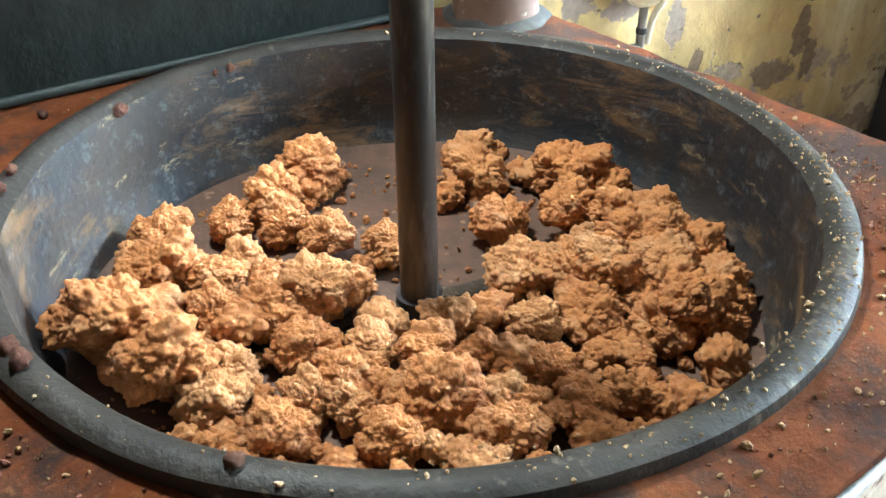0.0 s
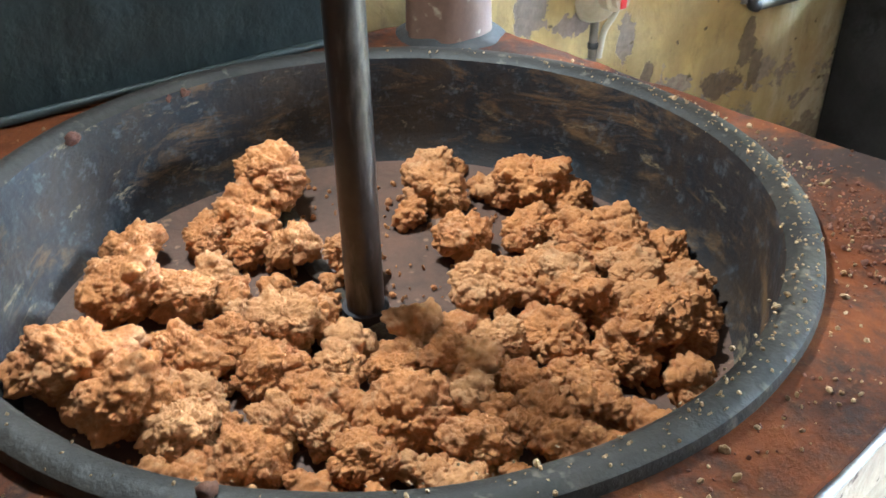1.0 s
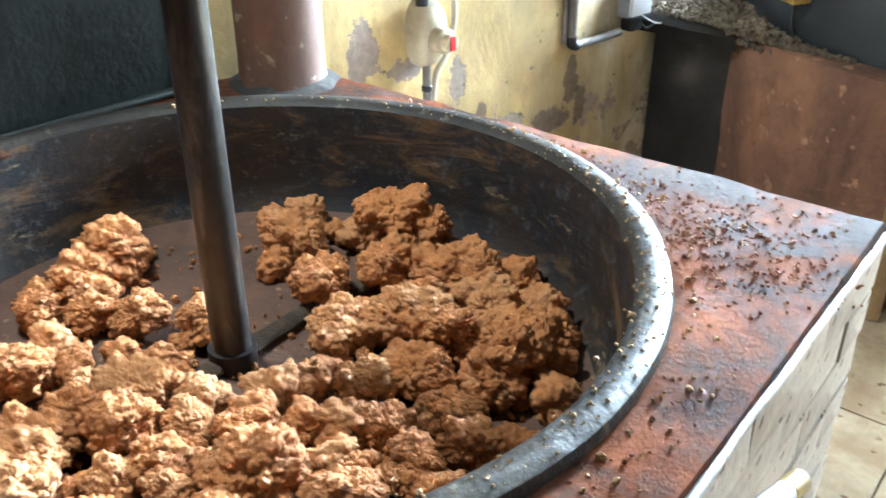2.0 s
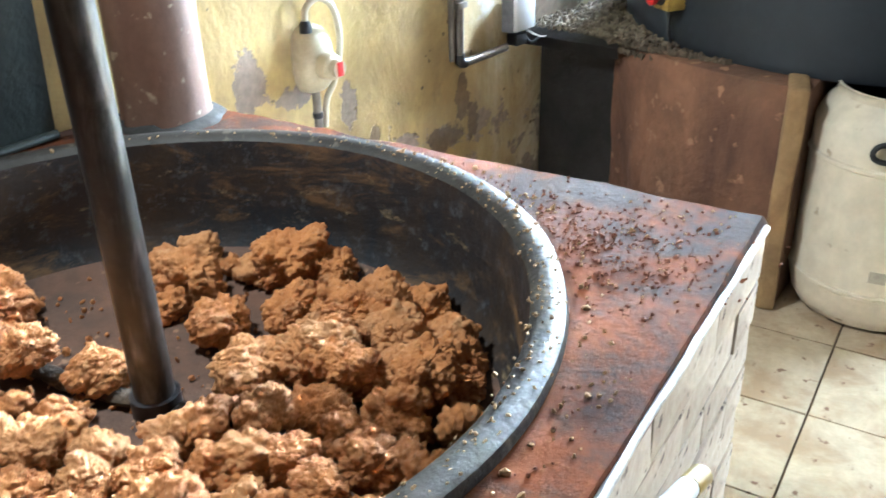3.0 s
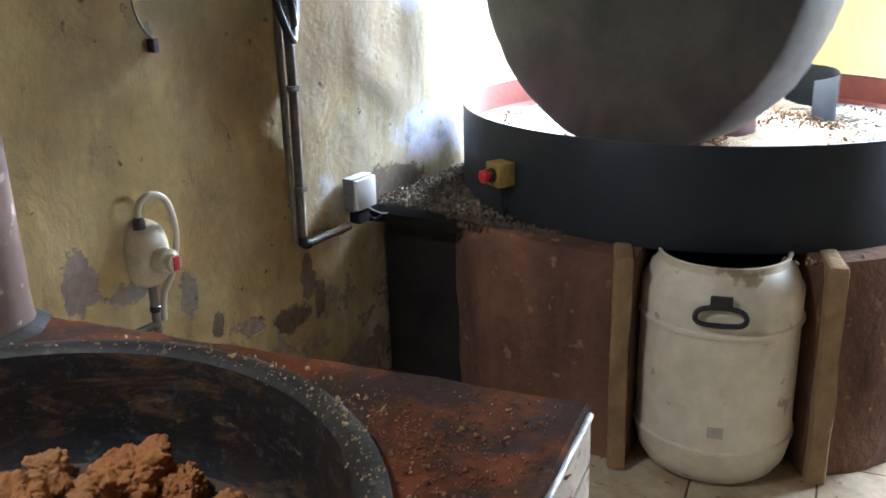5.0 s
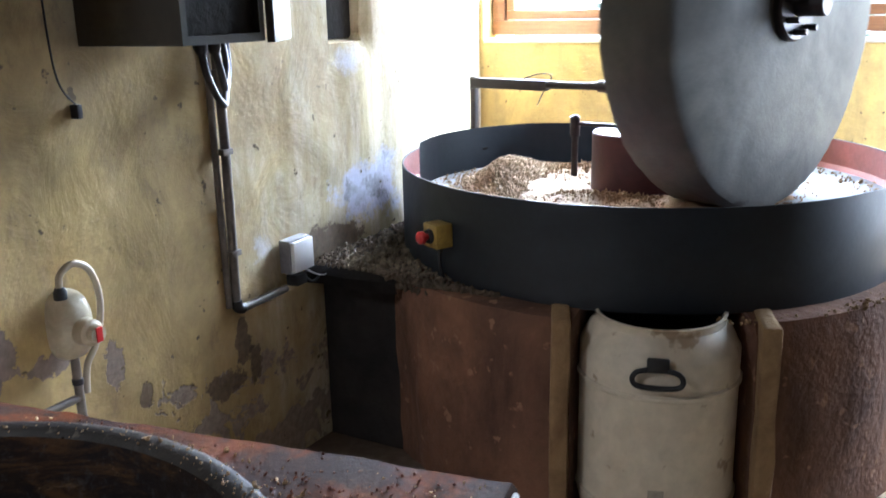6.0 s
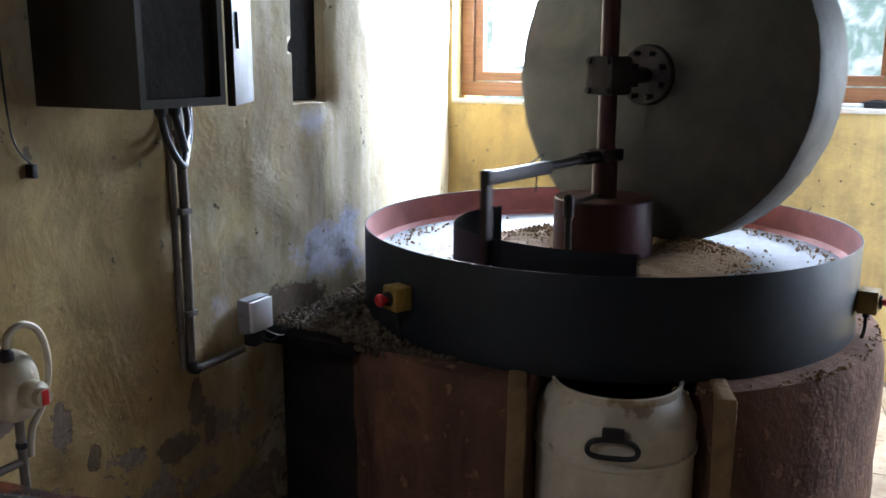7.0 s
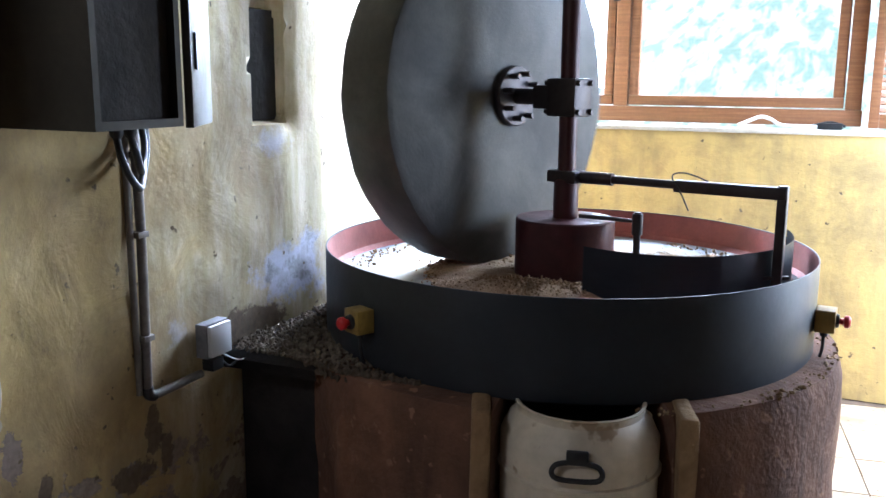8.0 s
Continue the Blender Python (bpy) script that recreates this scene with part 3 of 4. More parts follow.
def meal_clumps():
    """Lumps of meal on the pan's floor, and how the blade lifts and shoves them as it goes by."""
    rng = random.Random(11)
    FLOOR_Z = 0.499
    out = []

    def put(view, r, size, up=0.0):
        a = radians(PAN_FAR + view)
        p = Vector((r * math.cos(a), r * math.sin(a), 0))
        size *= 1.22
        out.append((p, size, FLOOR_Z + size * 0.5 + up))

    # bearings count from the far side of the pan, to the left positive; then radius and size
    far_left = ((31, 0.37, 0.062), (45, 0.33, 0.056), (61, 0.34, 0.042), (47, 0.19, 0.045), (54, 0.26, 0.04), (72, 0.42, 0.044), (80, 0.43, 0.031), (87, 0.37, 0.062), (89, 0.28, 0.049), (74, 0.27, 0.034), (85, 0.22, 0.029), (74, 0.17, 0.029), (26, 0.11, 0.044))
    far_right = ((-13, 0.42, 0.042), (-17, 0.33, 0.055), (-11, 0.26, 0.033), (-39, 0.39, 0.066), (-49, 0.41, 0.042), (-32, 0.37, 0.036))
    right = ((-41, 0.20, 0.05), (-56, 0.27, 0.048), (-63, 0.33, 0.05), (-68, 0.39, 0.052), (-78, 0.14, 0.053), (-83, 0.22, 0.057), (-77, 0.31, 0.049), (-84, 0.36, 0.048), (-79, 0.42, 0.046), (-89, 0.43, 0.047), (-96, 0.42, 0.045),
             (-125, 0.11, 0.036), (-121, 0.18, 0.044), (-106, 0.25, 0.048), (-98, 0.31, 0.046), (-109, 0.34, 0.044), (-103, 0.40, 0.047), (-113, 0.42, 0.036))
    left = ((109, 0.40, 0.072), (122, 0.36, 0.066), (104, 0.43, 0.043), (110, 0.28, 0.040), (128, 0.29, 0.043), (114, 0.21, 0.05), (115, 0.14, 0.05), (158, 0.15, 0.038), (134, 0.20, 0.042), (154, 0.21, 0.041),
            (137, 0.33, 0.044), (152, 0.33, 0.045), (152, 0.26, 0.040), (164, 0.26, 0.038), (139, 0.39, 0.024))
    near = ((-176, 0.15, 0.038), (-175, 0.24, 0.056), (175, 0.30, 0.04), (168, 0.36, 0.036), (178, 0.38, 0.036), (158, 0.40, 0.034), (149, 0.41, 0.032), (-142, 0.20, 0.036), (-138, 0.25, 0.042), (-123, 0.28, 0.028),
            (-158, 0.31, 0.044), (-168, 0.37, 0.040), (-140, 0.33, 0.038), (-131, 0.35, 0.040), (-144, 0.39, 0.038), (-126, 0.41, 0.032), (-155, 0.40, 0.034), (-165, 0.42, 0.028), (-118, 0.31, 0.03))
    by_shaft = ((150, 0.095, 0.036), (-150, 0.09, 0.036), (105, 0.10, 0.036), (-170, 0.12, 0.034))
    for group in (by_shaft, far_left, far_right, right, left, near):
        for view, r, size in group:
            put(view, r, size)
    big = len(out)
    # smaller bits broken off beside them
    tries = 0
    while len(out) < big + 75 and tries < 4000:
        tries += 1
        q, s, _ = out[rng.randrange(big)]
        p = q + Vector((rng.gauss(0, 1), rng.gauss(0, 1), 0)).normalized() * s * rng.uniform(0.8, 1.15)
        size = rng.choice((0.011, 0.014, 0.018, 0.022))
        if p.length < 0.06 or p.length > 0.455:
            continue
        put(math.degrees(math.atan2(p.y, p.x)) - PAN_FAR, p.length, size, rng.choice((0, 0, 0.02)))
    # the near side, more closely strewn
    for _ in range(46):
        put(rng.choice((rng.uniform(112, 180), rng.uniform(-180, -112))), rng.uniform(0.16, 0.43), rng.choice((0.018, 0.022, 0.028, 0.033)), rng.choice((0, 0.012)))
    # a second layer on the heap to the right
    for _ in range(20):
        put(rng.gauss(-88, 12), rng.uniform(0.24, 0.38), rng.uniform(0.028, 0.042), rng.uniform(0.03, 0.045))
    moves = []
    for i, (p, size, low) in enumerate(out):
        ob = new("meal_clump", MEALS[i % 10] if size < 0.044 else MEALS_BIG[i % 9])
        tagged(ob, "crumbly orange-brown lump of warm nut meal in the iron pan", "meal lump", "lumps of meal in the pan")
        ob.scale = (size, size, size)
        spin = [rng.uniform(-25, 25), rng.uniform(-25, 25), rng.uniform(0, 360)]
        moves.append((ob, p.length, math.degrees(math.atan2(p.y, p.x)), low, spin, rng.uniform(0.012, 0.034), rng.uniform(2, 7), [rng.uniform(-22, 22) for _ in range(3)]))
    return moves


CLUMPS = meal_clumps()


def stirring_shaft():
    s = thing("stirring_shaft", "upright worn steel stirring shaft turning in the pan", "shaft", (PAN_C.x, PAN_C.y, 0.498))
    part("pole", lathe([(0, 0), (0.026, 0), (0.0265, 0.02), (0.0255, 0.3), (0.0255, 2.4), (0, 2.4)], 40), SHAFT, s)
    part("foot_collar", lathe([(0.0, 0.0), (0.033, 0.0), (0.033, 0.03), (0.0, 0.03)], 32), DARK_STEEL, s)
    for a in (0, 180):
        b = tube([(0.03, 0, 0), (0.15, -0.006, 0), (0.28, -0.03, 0), (0.40, -0.07, 0)], 0.016, 12)
        for v in b.verts:
            v.co.z = v.co.z * 0.55 + 0.010 + 0.004 * noise.noise(v.co * 55)
            v.co.y += 0.006 * noise.noise(v.co * 40)
        part("blade", moved(b, pose(0, 0, 0, 0, 0, a)), CRUSTED, s, "stirring blade crusted with dark meal")
    return s


SHAFT_THING = stirring_shaft()


def scatter(name, label, mat, count, where, sizes, seed, category="crumbs", sub=1):
    """Many loose crumbs as one object."""
    rng = random.Random(seed)
    verts, faces = [], []
    base = bmesh.new()
    bmesh.ops.create_icosphere(base, subdivisions=sub, radius=1.0)
    bv = [v.co.copy() for v in base.verts]
    bf = [[v.index for v in f.verts] for f in base.faces]
    base.free()
    for _ in range(count):
        p = where(rng)
        if p is None:
            continue
        s = rng.uniform(*sizes) * (1 if rng.random() < 0.85 else 1.7)
        m = Matrix.Translation(p + Vector((0, 0, s * 0.45))) @ Euler([rng.uniform(0, 6) for _ in range(3)]).to_matrix().to_4x4() @ Matrix.Diagonal((s * rng.uniform(0.7, 1.6), s * rng.uniform(0.6, 1.1), s * rng.uniform(0.4, 0.9), 1))
        k = len(verts)
        verts += [m @ (c * (1 + 0.35 * noise.noise(c * 2 + p * 50))) for c in bv]
        faces += [[i + k for i in f] for f in bf]
    me = bpy.data.meshes.new("mesh")
    me.from_pydata(verts, [], faces)
    me.materials.append(mat)
    ob = new(name, me)
    return tagged(ob, label, category, kind="stuff")


def on_stove(rng):
    a, b = rng.random(), rng.random()
    p = CORNER - SU * (a * 0.75 - 0.0) - SV * (b * 1.2 + 0.02)
    p = p - SU * 0.03
    if (p - PAN_C).xy.length < 0.555:
        return None
    return Vector((p.x, p.y, STOVE_Z))


def in_pile(rng):
    p = Vector((-0.52 + rng.gauss(0, 0.085), 0.92 + rng.gauss(0, 0.05), STOVE_Z))
    return p if (p - PAN_C).xy.length > 0.56 else None


def on_rim(rng):
    a = radians(rng.gauss(40, 45))
    r = rng.gauss(0.522, 0.012)
    return Vector((PAN_C.x + r * math.cos(a), PAN_C.y + r * math.sin(a), PAN_Z + 0.013))


def under_rim(rng):
    a = radians(rng.gauss(20, 60))
    r = rng.uniform(0.555, 0.60)
    p = Vector((PAN_C.x + r * math.cos(a), PAN_C.y + r * math.sin(a), STOVE_Z))
    return p if (p - CORNER).dot(SU) < -0.03 and (p - CORNER).dot(SV) < -0.03 else None


def on_pan_floor(rng):
    r, a = 0.43 * math.sqrt(rng.random()), rng.uniform(0, 6.28)
    return Vector((PAN_C.x + r * math.cos(a), PAN_C.y + r * math.sin(a), 0.500))


scatter("stove_crumbs", "dry meal crumbs scattered on the stove top", CRUMB_DARK, 1500, on_stove, (0.0008, 0.0030), 3)
scatter("pale_crumbs", "pale meal flakes scattered on the stove top", MEAL_PALE, 1200, on_stove, (0.0007, 0.0024), 4)
scatter("crumb_pile", "small spread of rusty meal crumbs on the stove corner", CRUMB_RUST, 700, in_pile, (0.0007, 0.0024), 8)
scatter("rim_crumbs", "pale meal flakes on the pan rim", MEAL_PALE, 420, on_rim, (0.0008, 0.0026), 5)
scatter("edge_crumbs", "meal crumbs lying against the pan rim", MEAL_PALE, 120, under_rim, (0.001, 0.0042), 6)
scatter("pan_crumbs", "loose meal crumbs on the pan floor", MEAL_PAN_CRUMB, 700, on_pan_floor, (0.0012, 0.006), 7)


def loose_bit(x, y, z, size, k, mat=CRUMB_DARK):
    ob = new("meal_crumb", clump_mesh(40 + k, mat, 3))
    ob.matrix_world = pose(x, y, z + size * 0.5, k * 40, k * 25, k * 77) @ Matrix.Diagonal((size, size, size, 1))
    tagged(ob, "dark burnt crumb of meal on the stove edge", "meal crumb", "burnt crumbs by the pan")


for k, (x, y, s) in enumerate(((-1.317, 0.147, 0.017), (-1.413, 0.345, 0.013), (-1.405, 0.315, 0.010), (-1.40, 0.28, 0.012), (-1.37, 0.04, 0.010), (-1.27, 0.02, 0.010),
                              (-1.29, -0.06, 0.009), (-1.33, 0.08, 0.006), (-1.35, 0.11, 0.006))):
    loose_bit(x, y, STOVE_Z, s, k)
for k, (a, s) in enumerate(((-43, 0.011), (-72, 0.016), (-75, 0.014), (-95, 0.016), (-98, 0.013), (-112, 0.014), (-101, 0.01), (-118, 0.011))):
    loose_bit(PAN_C.x + 0.522 * math.cos(radians(a)), PAN_C.y + 0.522 * math.sin(radians(a)), PAN_Z + 0.013, s, k + 9)


def flue():
    f = thing("flue_pipe", "reddish brown painted steel flue pipe standing on the stove", "flue pipe", (-1.435, 0.875, STOVE_Z - 0.004))
    part("pipe", lathe([(0.086, 0), (0.083, 0.02), (0.0815, 0.06), (0.081, 2.2)], 64), FLUE, f)
    part("band", lathe([(0.0815, 0.40), (0.0855, 0.402), (0.0855, 0.414), (0.0815, 0.416)], 64), DARK_STEEL, f, "thin steel band")
    bm = lathe([(0.112, -0.002), (0.105, 0.006), (0.093, 0.012), (0.084, 0.015)], 40)
    for v in bm.verts:
        v.co += Vector((1, 0, 0.6)) * 0.012 * noise.noise(v.co * 22) + Vector((0, 1, 0)) * 0.012 * noise.noise(v.co * 19)
    part("mortar_collar", bm, SHADE_MORTAR_BLACK, f, "crumbling dark mortar round the foot")


flue()


def back_panel():
    p = thing("dark_panel", "dark green-black painted metal panel with brushed swirls", "panel", (-1.468, 0.34, STOVE_Z + 0.002), 5.5)
    bm = bmesh.new()
    ny, nz = 90, 50
    grid = []
    for i in range(ny + 1):
        y = -0.95 + 1.30 * i / ny
        row = []
        for k in range(nz + 1):
            z = 0.9 * k / nz
            q = Vector((y * 3.2 + 0.5 * math.sin(z * 9), z * 2.6, 0))
            d = 0.007 * math.sin(28 * y + 5 * math.sin(8 * z) + 4 * noise.noise(q)) * min(1, max(0, (z - 0.08) / 0.15)) * max(0, noise.noise(q * 0.8) + 0.35)
            row.append(bm.verts.new((d + 0.10 * z, y, z)))
        grid.append(row)
    for a, b in zip(grid, grid[1:]):
        for k in range(nz):
            bm.faces.new((a[k], b[k], b[k + 1], a[k + 1]))
    bmesh.ops.solidify(bm, geom=bm.faces[:], thickness=0.006)
    part("sheet", bm, PANEL, p)
    part("bottom_edge", tube([(0.006, -0.95, 0.008), (0.006, 0.35, 0.008)], 0.008), PANEL, p, "rolled bottom edge")
    part("stay", boxed(-0.03, -0.005, -0.2, -0.17, 0, 0.85, bevel=0.003), DARK_STEEL, p)


back_panel()


def hanging_lamp():
    h = thing("pendant_lamp", "enamelled metal pendant lamp hanging over the pan", "lamp", (-1.37, 0.338, 2.06))
    part("shade", lathe([(0.17, -0.01), (0.165, -0.005), (0.12, 0.06), (0.04, 0.09), (0.03, 0.12), (0, 0.12)], 40), CABINET, h, "grey enamelled shade")
    part("flex", tube([(0, 0, 0.12), (0, 0, TOP - 2.06)], 0.004, 8), BLACK, h, "black flex")


hanging_lamp()


def red_tap():
    t = thing("gas_tap", "small gas tap with a red knob on the stove", "tap", (-1.145, -0.055, STOVE_Z - 0.002))
    part("stem", lathe([(0, 0), (0.014, 0), (0.012, 0.012), (0.009, 0.03), (0, 0.03)], 20), DARK_STEEL, t)
    part("knob", lathe([(0, 0.03), (0.017, 0.03), (0.019, 0.036), (0.017, 0.048), (0, 0.05)], 20), RED, t, "red plastic knob")


red_tap()
wp = thing("white_pipe", "white plastic pipe with yellow end beside the stove", "pipe", (0, 0, 0))
part("tube", tube([(-0.262, 0.53, 0.62), (-0.262, 0.66, 0.60)], 0.012), WHITE, wp)
part("end_cap", tube([(-0.262, 0.66, 0.60), (-0.262, 0.69, 0.595)], 0.0125), YELLOW, wp, "yellow end cap")
part("drop", tube([(-0.262, 0.53, 0.62), (-0.262, 0.50, 0.58), (-0.262, 0.495, 0.0)], 0.012), WHITE, wp)


# ---- fittings on the yellow wall ----
def isolator_switch():
    s = thing("isolator_switch", "cream rotary isolator switch with red marked knob on the wall", "switch", (WALL_X + 0.006, 1.305, 0.685))
    bm = bmesh.new()
    bmesh.ops.create_uvsphere(bm, u_segments=40, v_segments=24, radius=1.0)
    for v in bm.verts:
        x, y, z = (math.copysign(abs(c) ** 0.72, c) for c in v.co)
        v.co = (max(0.0, x) * 0.062, y * 0.046, z * 0.078)
    part("housing", bm, CREAM, s)
    knob = part("knob", moved(lathe([(0.0, 0.06), (0.031, 0.06), (0.029, 0.085), (0.020, 0.09), (0.019, 0.106), (0, 0.106)], 28), pose(0, 0, -0.008, 0, 90, 0)), CREAM, s)
    part("red_mark", boxed(0.1065, 0.109, -0.008, 0.008, -0.024, 0.008, bevel=0.001), RED, knob, "red position mark")
    part("gland", lathe([(0, 0.066), (0.014, 0.066), (0.014, 0.082), (0.009, 0.092), (0, 0.092)], 20, centre=(0.03, -0.022, 0)), BLACK, s)
    part("cable_loop", tube([(0.03, -0.022, 0.085), (0.032, -0.018, 0.118), (0.04, 0.012, 0.136), (0.045, 0.045, 0.115), (0.045, 0.062, 0.06), (0.04, 0.062, 0.0), (0.034, 0.045, -0.06), (0.03, 0.02, -0.10), (0.028, 0.012, -0.16)], 0.0075), CABLE_CREAM, s, "cream cable bent over the housing")
    part("lower_conduit", tube([(0.026, -0.006, -0.07), (0.026, -0.006, -0.24)], 0.010), CONDUIT, s, "short conduit below")
    part("branch", tube([(0.026, -0.006, -0.165), (0.026, -0.11, -0.165)], 0.009), CONDUIT, s)
    part("tie", lathe([(0.0105, -0.135), (0.0125, -0.133), (0.0125, -0.122), (0.0105, -0.12)], 16, centre=(0.026, -0.006, 0)), BLACK, s)


isolator_switch()


def wall_conduit():
    c = thing("wall_conduit", "grey conduit running down the wall to the socket", "conduit", (WALL_X, 1.84, 0))
    part("riser", tube([(0.016, -0.006, 0.56), (0.018, 0.0, 1.0), (0.016, -0.004, 1.29)], 0.0125), CONDUIT, c)
    part("second_riser", tube([(0.008, -0.028, 0.56), (0.01, -0.03, 1.29)], 0.009), CONDUIT, c, "thin pipe painted like the wall")
    part("elbow", tube([(0.016, -0.006, 0.575), (0.017, -0.003, 0.555), (0.02, 0.014, 0.548)], 0.015), BLACK, c, "black elbow")
    part("branch", tube([(0.02, 0.012, 0.548), (0.024, 0.195, 0.552)], 0.0115), CONDUIT, c)
    for z in (0.70, 0.97, 1.17):
        part("saddle", boxed(0.0, 0.033, -0.024, 0.014, z, z + 0.016, bevel=0.003), CONDUIT, c, "pipe saddle")


wall_conduit()


def socket_box():
    s = thing("socket_box", "white surface-mounted socket box on the wall", "socket", (WALL_X - 0.004, 2.10, 0.635))
    part("back_box", boxed(0, 0.038, -0.05, 0.05, -0.047, 0.052, bevel=0.004), two_tone("grey box", (0.3, 0.3, 0.32), (0.2, 0.2, 0.22), 20), s, "grey back box")
    part("lid", boxed(0.038, 0.052, -0.046, 0.046, -0.043, 0.048, bevel=0.005), WHITE, s, "white lid")
    part("lead", tube([(0.03, 0.0, -0.045), (0.05, 0.03, -0.085), (0.06, 0.07, -0.07), (0.05, 0.10, -0.075)], 0.004), BLACK, s, "black lead")
    part("second_lead", tube([(0.03, 0.02, -0.045), (0.07, 0.05, -0.07), (0.09, 0.10, -0.065)], 0.002), WHITE, s, "thin white lead")
    part("plug", boxed(0.01, 0.05, -0.04, 0.01, -0.085, -0.05, bevel=0.006), BLACK, s, "black plug")


socket_box()


def control_cabinet():
    c = thing("control_cabinet", "grey steel control cabinet with its door open on the wall", "cabinet", (WALL_X + 0.012, 1.43, 1.262))
    D, Wd, Hh, t = 0.295, 0.25, 0.62, 0.004
    part("back_plate", boxed(0, t, 0, Wd, 0, Hh), CABINET, c)
    for y in (0, Wd - t):
        part("side_panel", boxed(t, D, y, y + t, 0, Hh), CABINET, c)
    for z in (0, Hh - t):
        part("end_panel", boxed(t, D, t, Wd - t, z, z + t), CABINET, c)
    for y in (t, Wd - 0.016):
        part("front_stile", boxed(D - t, D, y, y + 0.012, t, Hh - t), CABINET, c)
    part("front_rail", boxed(D - t, D, 0.016, Wd - 0.016, t, 0.018), CABINET, c)
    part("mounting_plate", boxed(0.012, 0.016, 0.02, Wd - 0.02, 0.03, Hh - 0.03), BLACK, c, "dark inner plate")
    # matt black sheet closes the cabinet just behind its front
    part("inner_front", boxed(D - 0.03, D - 0.024, 0.012, Wd - 0.012, 0.012, Hh - 0.012), SHADE_MORTAR_BLACK, c, "black inner front")
    d = bmesh.new()
    box(d, -0.009, 0.009, 0, 0.235, -0.004, Hh, 0.002)
    door = part("door", d, CABINET, c, "open grey door seen on edge")
    door.matrix_basis = pose(D + 0.006, Wd + 0.012, 0, 0, 0, 29)
    part("latch", boxed(0.0095, 0.016, 0.03, 0.05, 0.12, 0.20, bevel=0.003), BLACK, door, "black latch")
    part("lock_tongue", boxed(-0.02, 0.02, 0.05, 0.075, 0.30, 0.318, bevel=0.003), DARK_STEEL, door, "steel tongue")
    for k, (x, y) in enumerate(((0.20, 0.15), (0.20, 0.19), (0.12, 0.23))):
        part("cable_gland", lathe([(0, 0), (0.014, 0), (0.015, -0.014), (0.010, -0.024), (0, -0.024)], 18, centre=(x, y, 0)), BLACK, c)
    part("cable", tube([(0.20, 0.15, -0.02), (0.195, 0.17, -0.08), (0.14, 0.27, -0.145), (0.07, 0.36, -0.13), (0.045, 0.405, -0.06), (0.035, 0.405, 0.05)], 0.0085), BLACK, c, "black flexible conduit")
    part("cable", tube([(0.20, 0.19, -0.02), (0.19, 0.215, -0.06), (0.14, 0.28, -0.105), (0.08, 0.35, -0.105), (0.05, 0.392, -0.05), (0.03, 0.39, 0.05)], 0.0085), BLACK, c, "black flexible conduit")


control_cabinet()
hw = thing("hanging_wire", "thin dark wire hanging down the wall to a clip", "wire", (WALL_X + 0.015, 1.40, 1.134))
part("wire", tube([(0.0, -0.045, 0.9), (0.004, -0.05, 0.3), (0.006, -0.048, 0.12), (0.006, -0.035, 0.05), (0.004, -0.004, 0.012), (0.004, 0.006, 0.004)], 0.0022, 8), BLACK, hw)
part("clip", boxed(-0.012, 0.012, -0.006, 0.008, -0.02, 0.01, bevel=0.003), BLACK, hw, "dark wire clip")


# ---- mill ----
MILL = Vector((-0.727, 2.913, 0))
B_R, B_TOP, B_LOW, BED = 0.774, 0.847, 0.575, 0.738
BARREL = Vector((-0.469, 2.216, 0))
BAY = math.degrees(math.atan2(BARREL.y - MILL.y, BARREL.x - MILL.x))


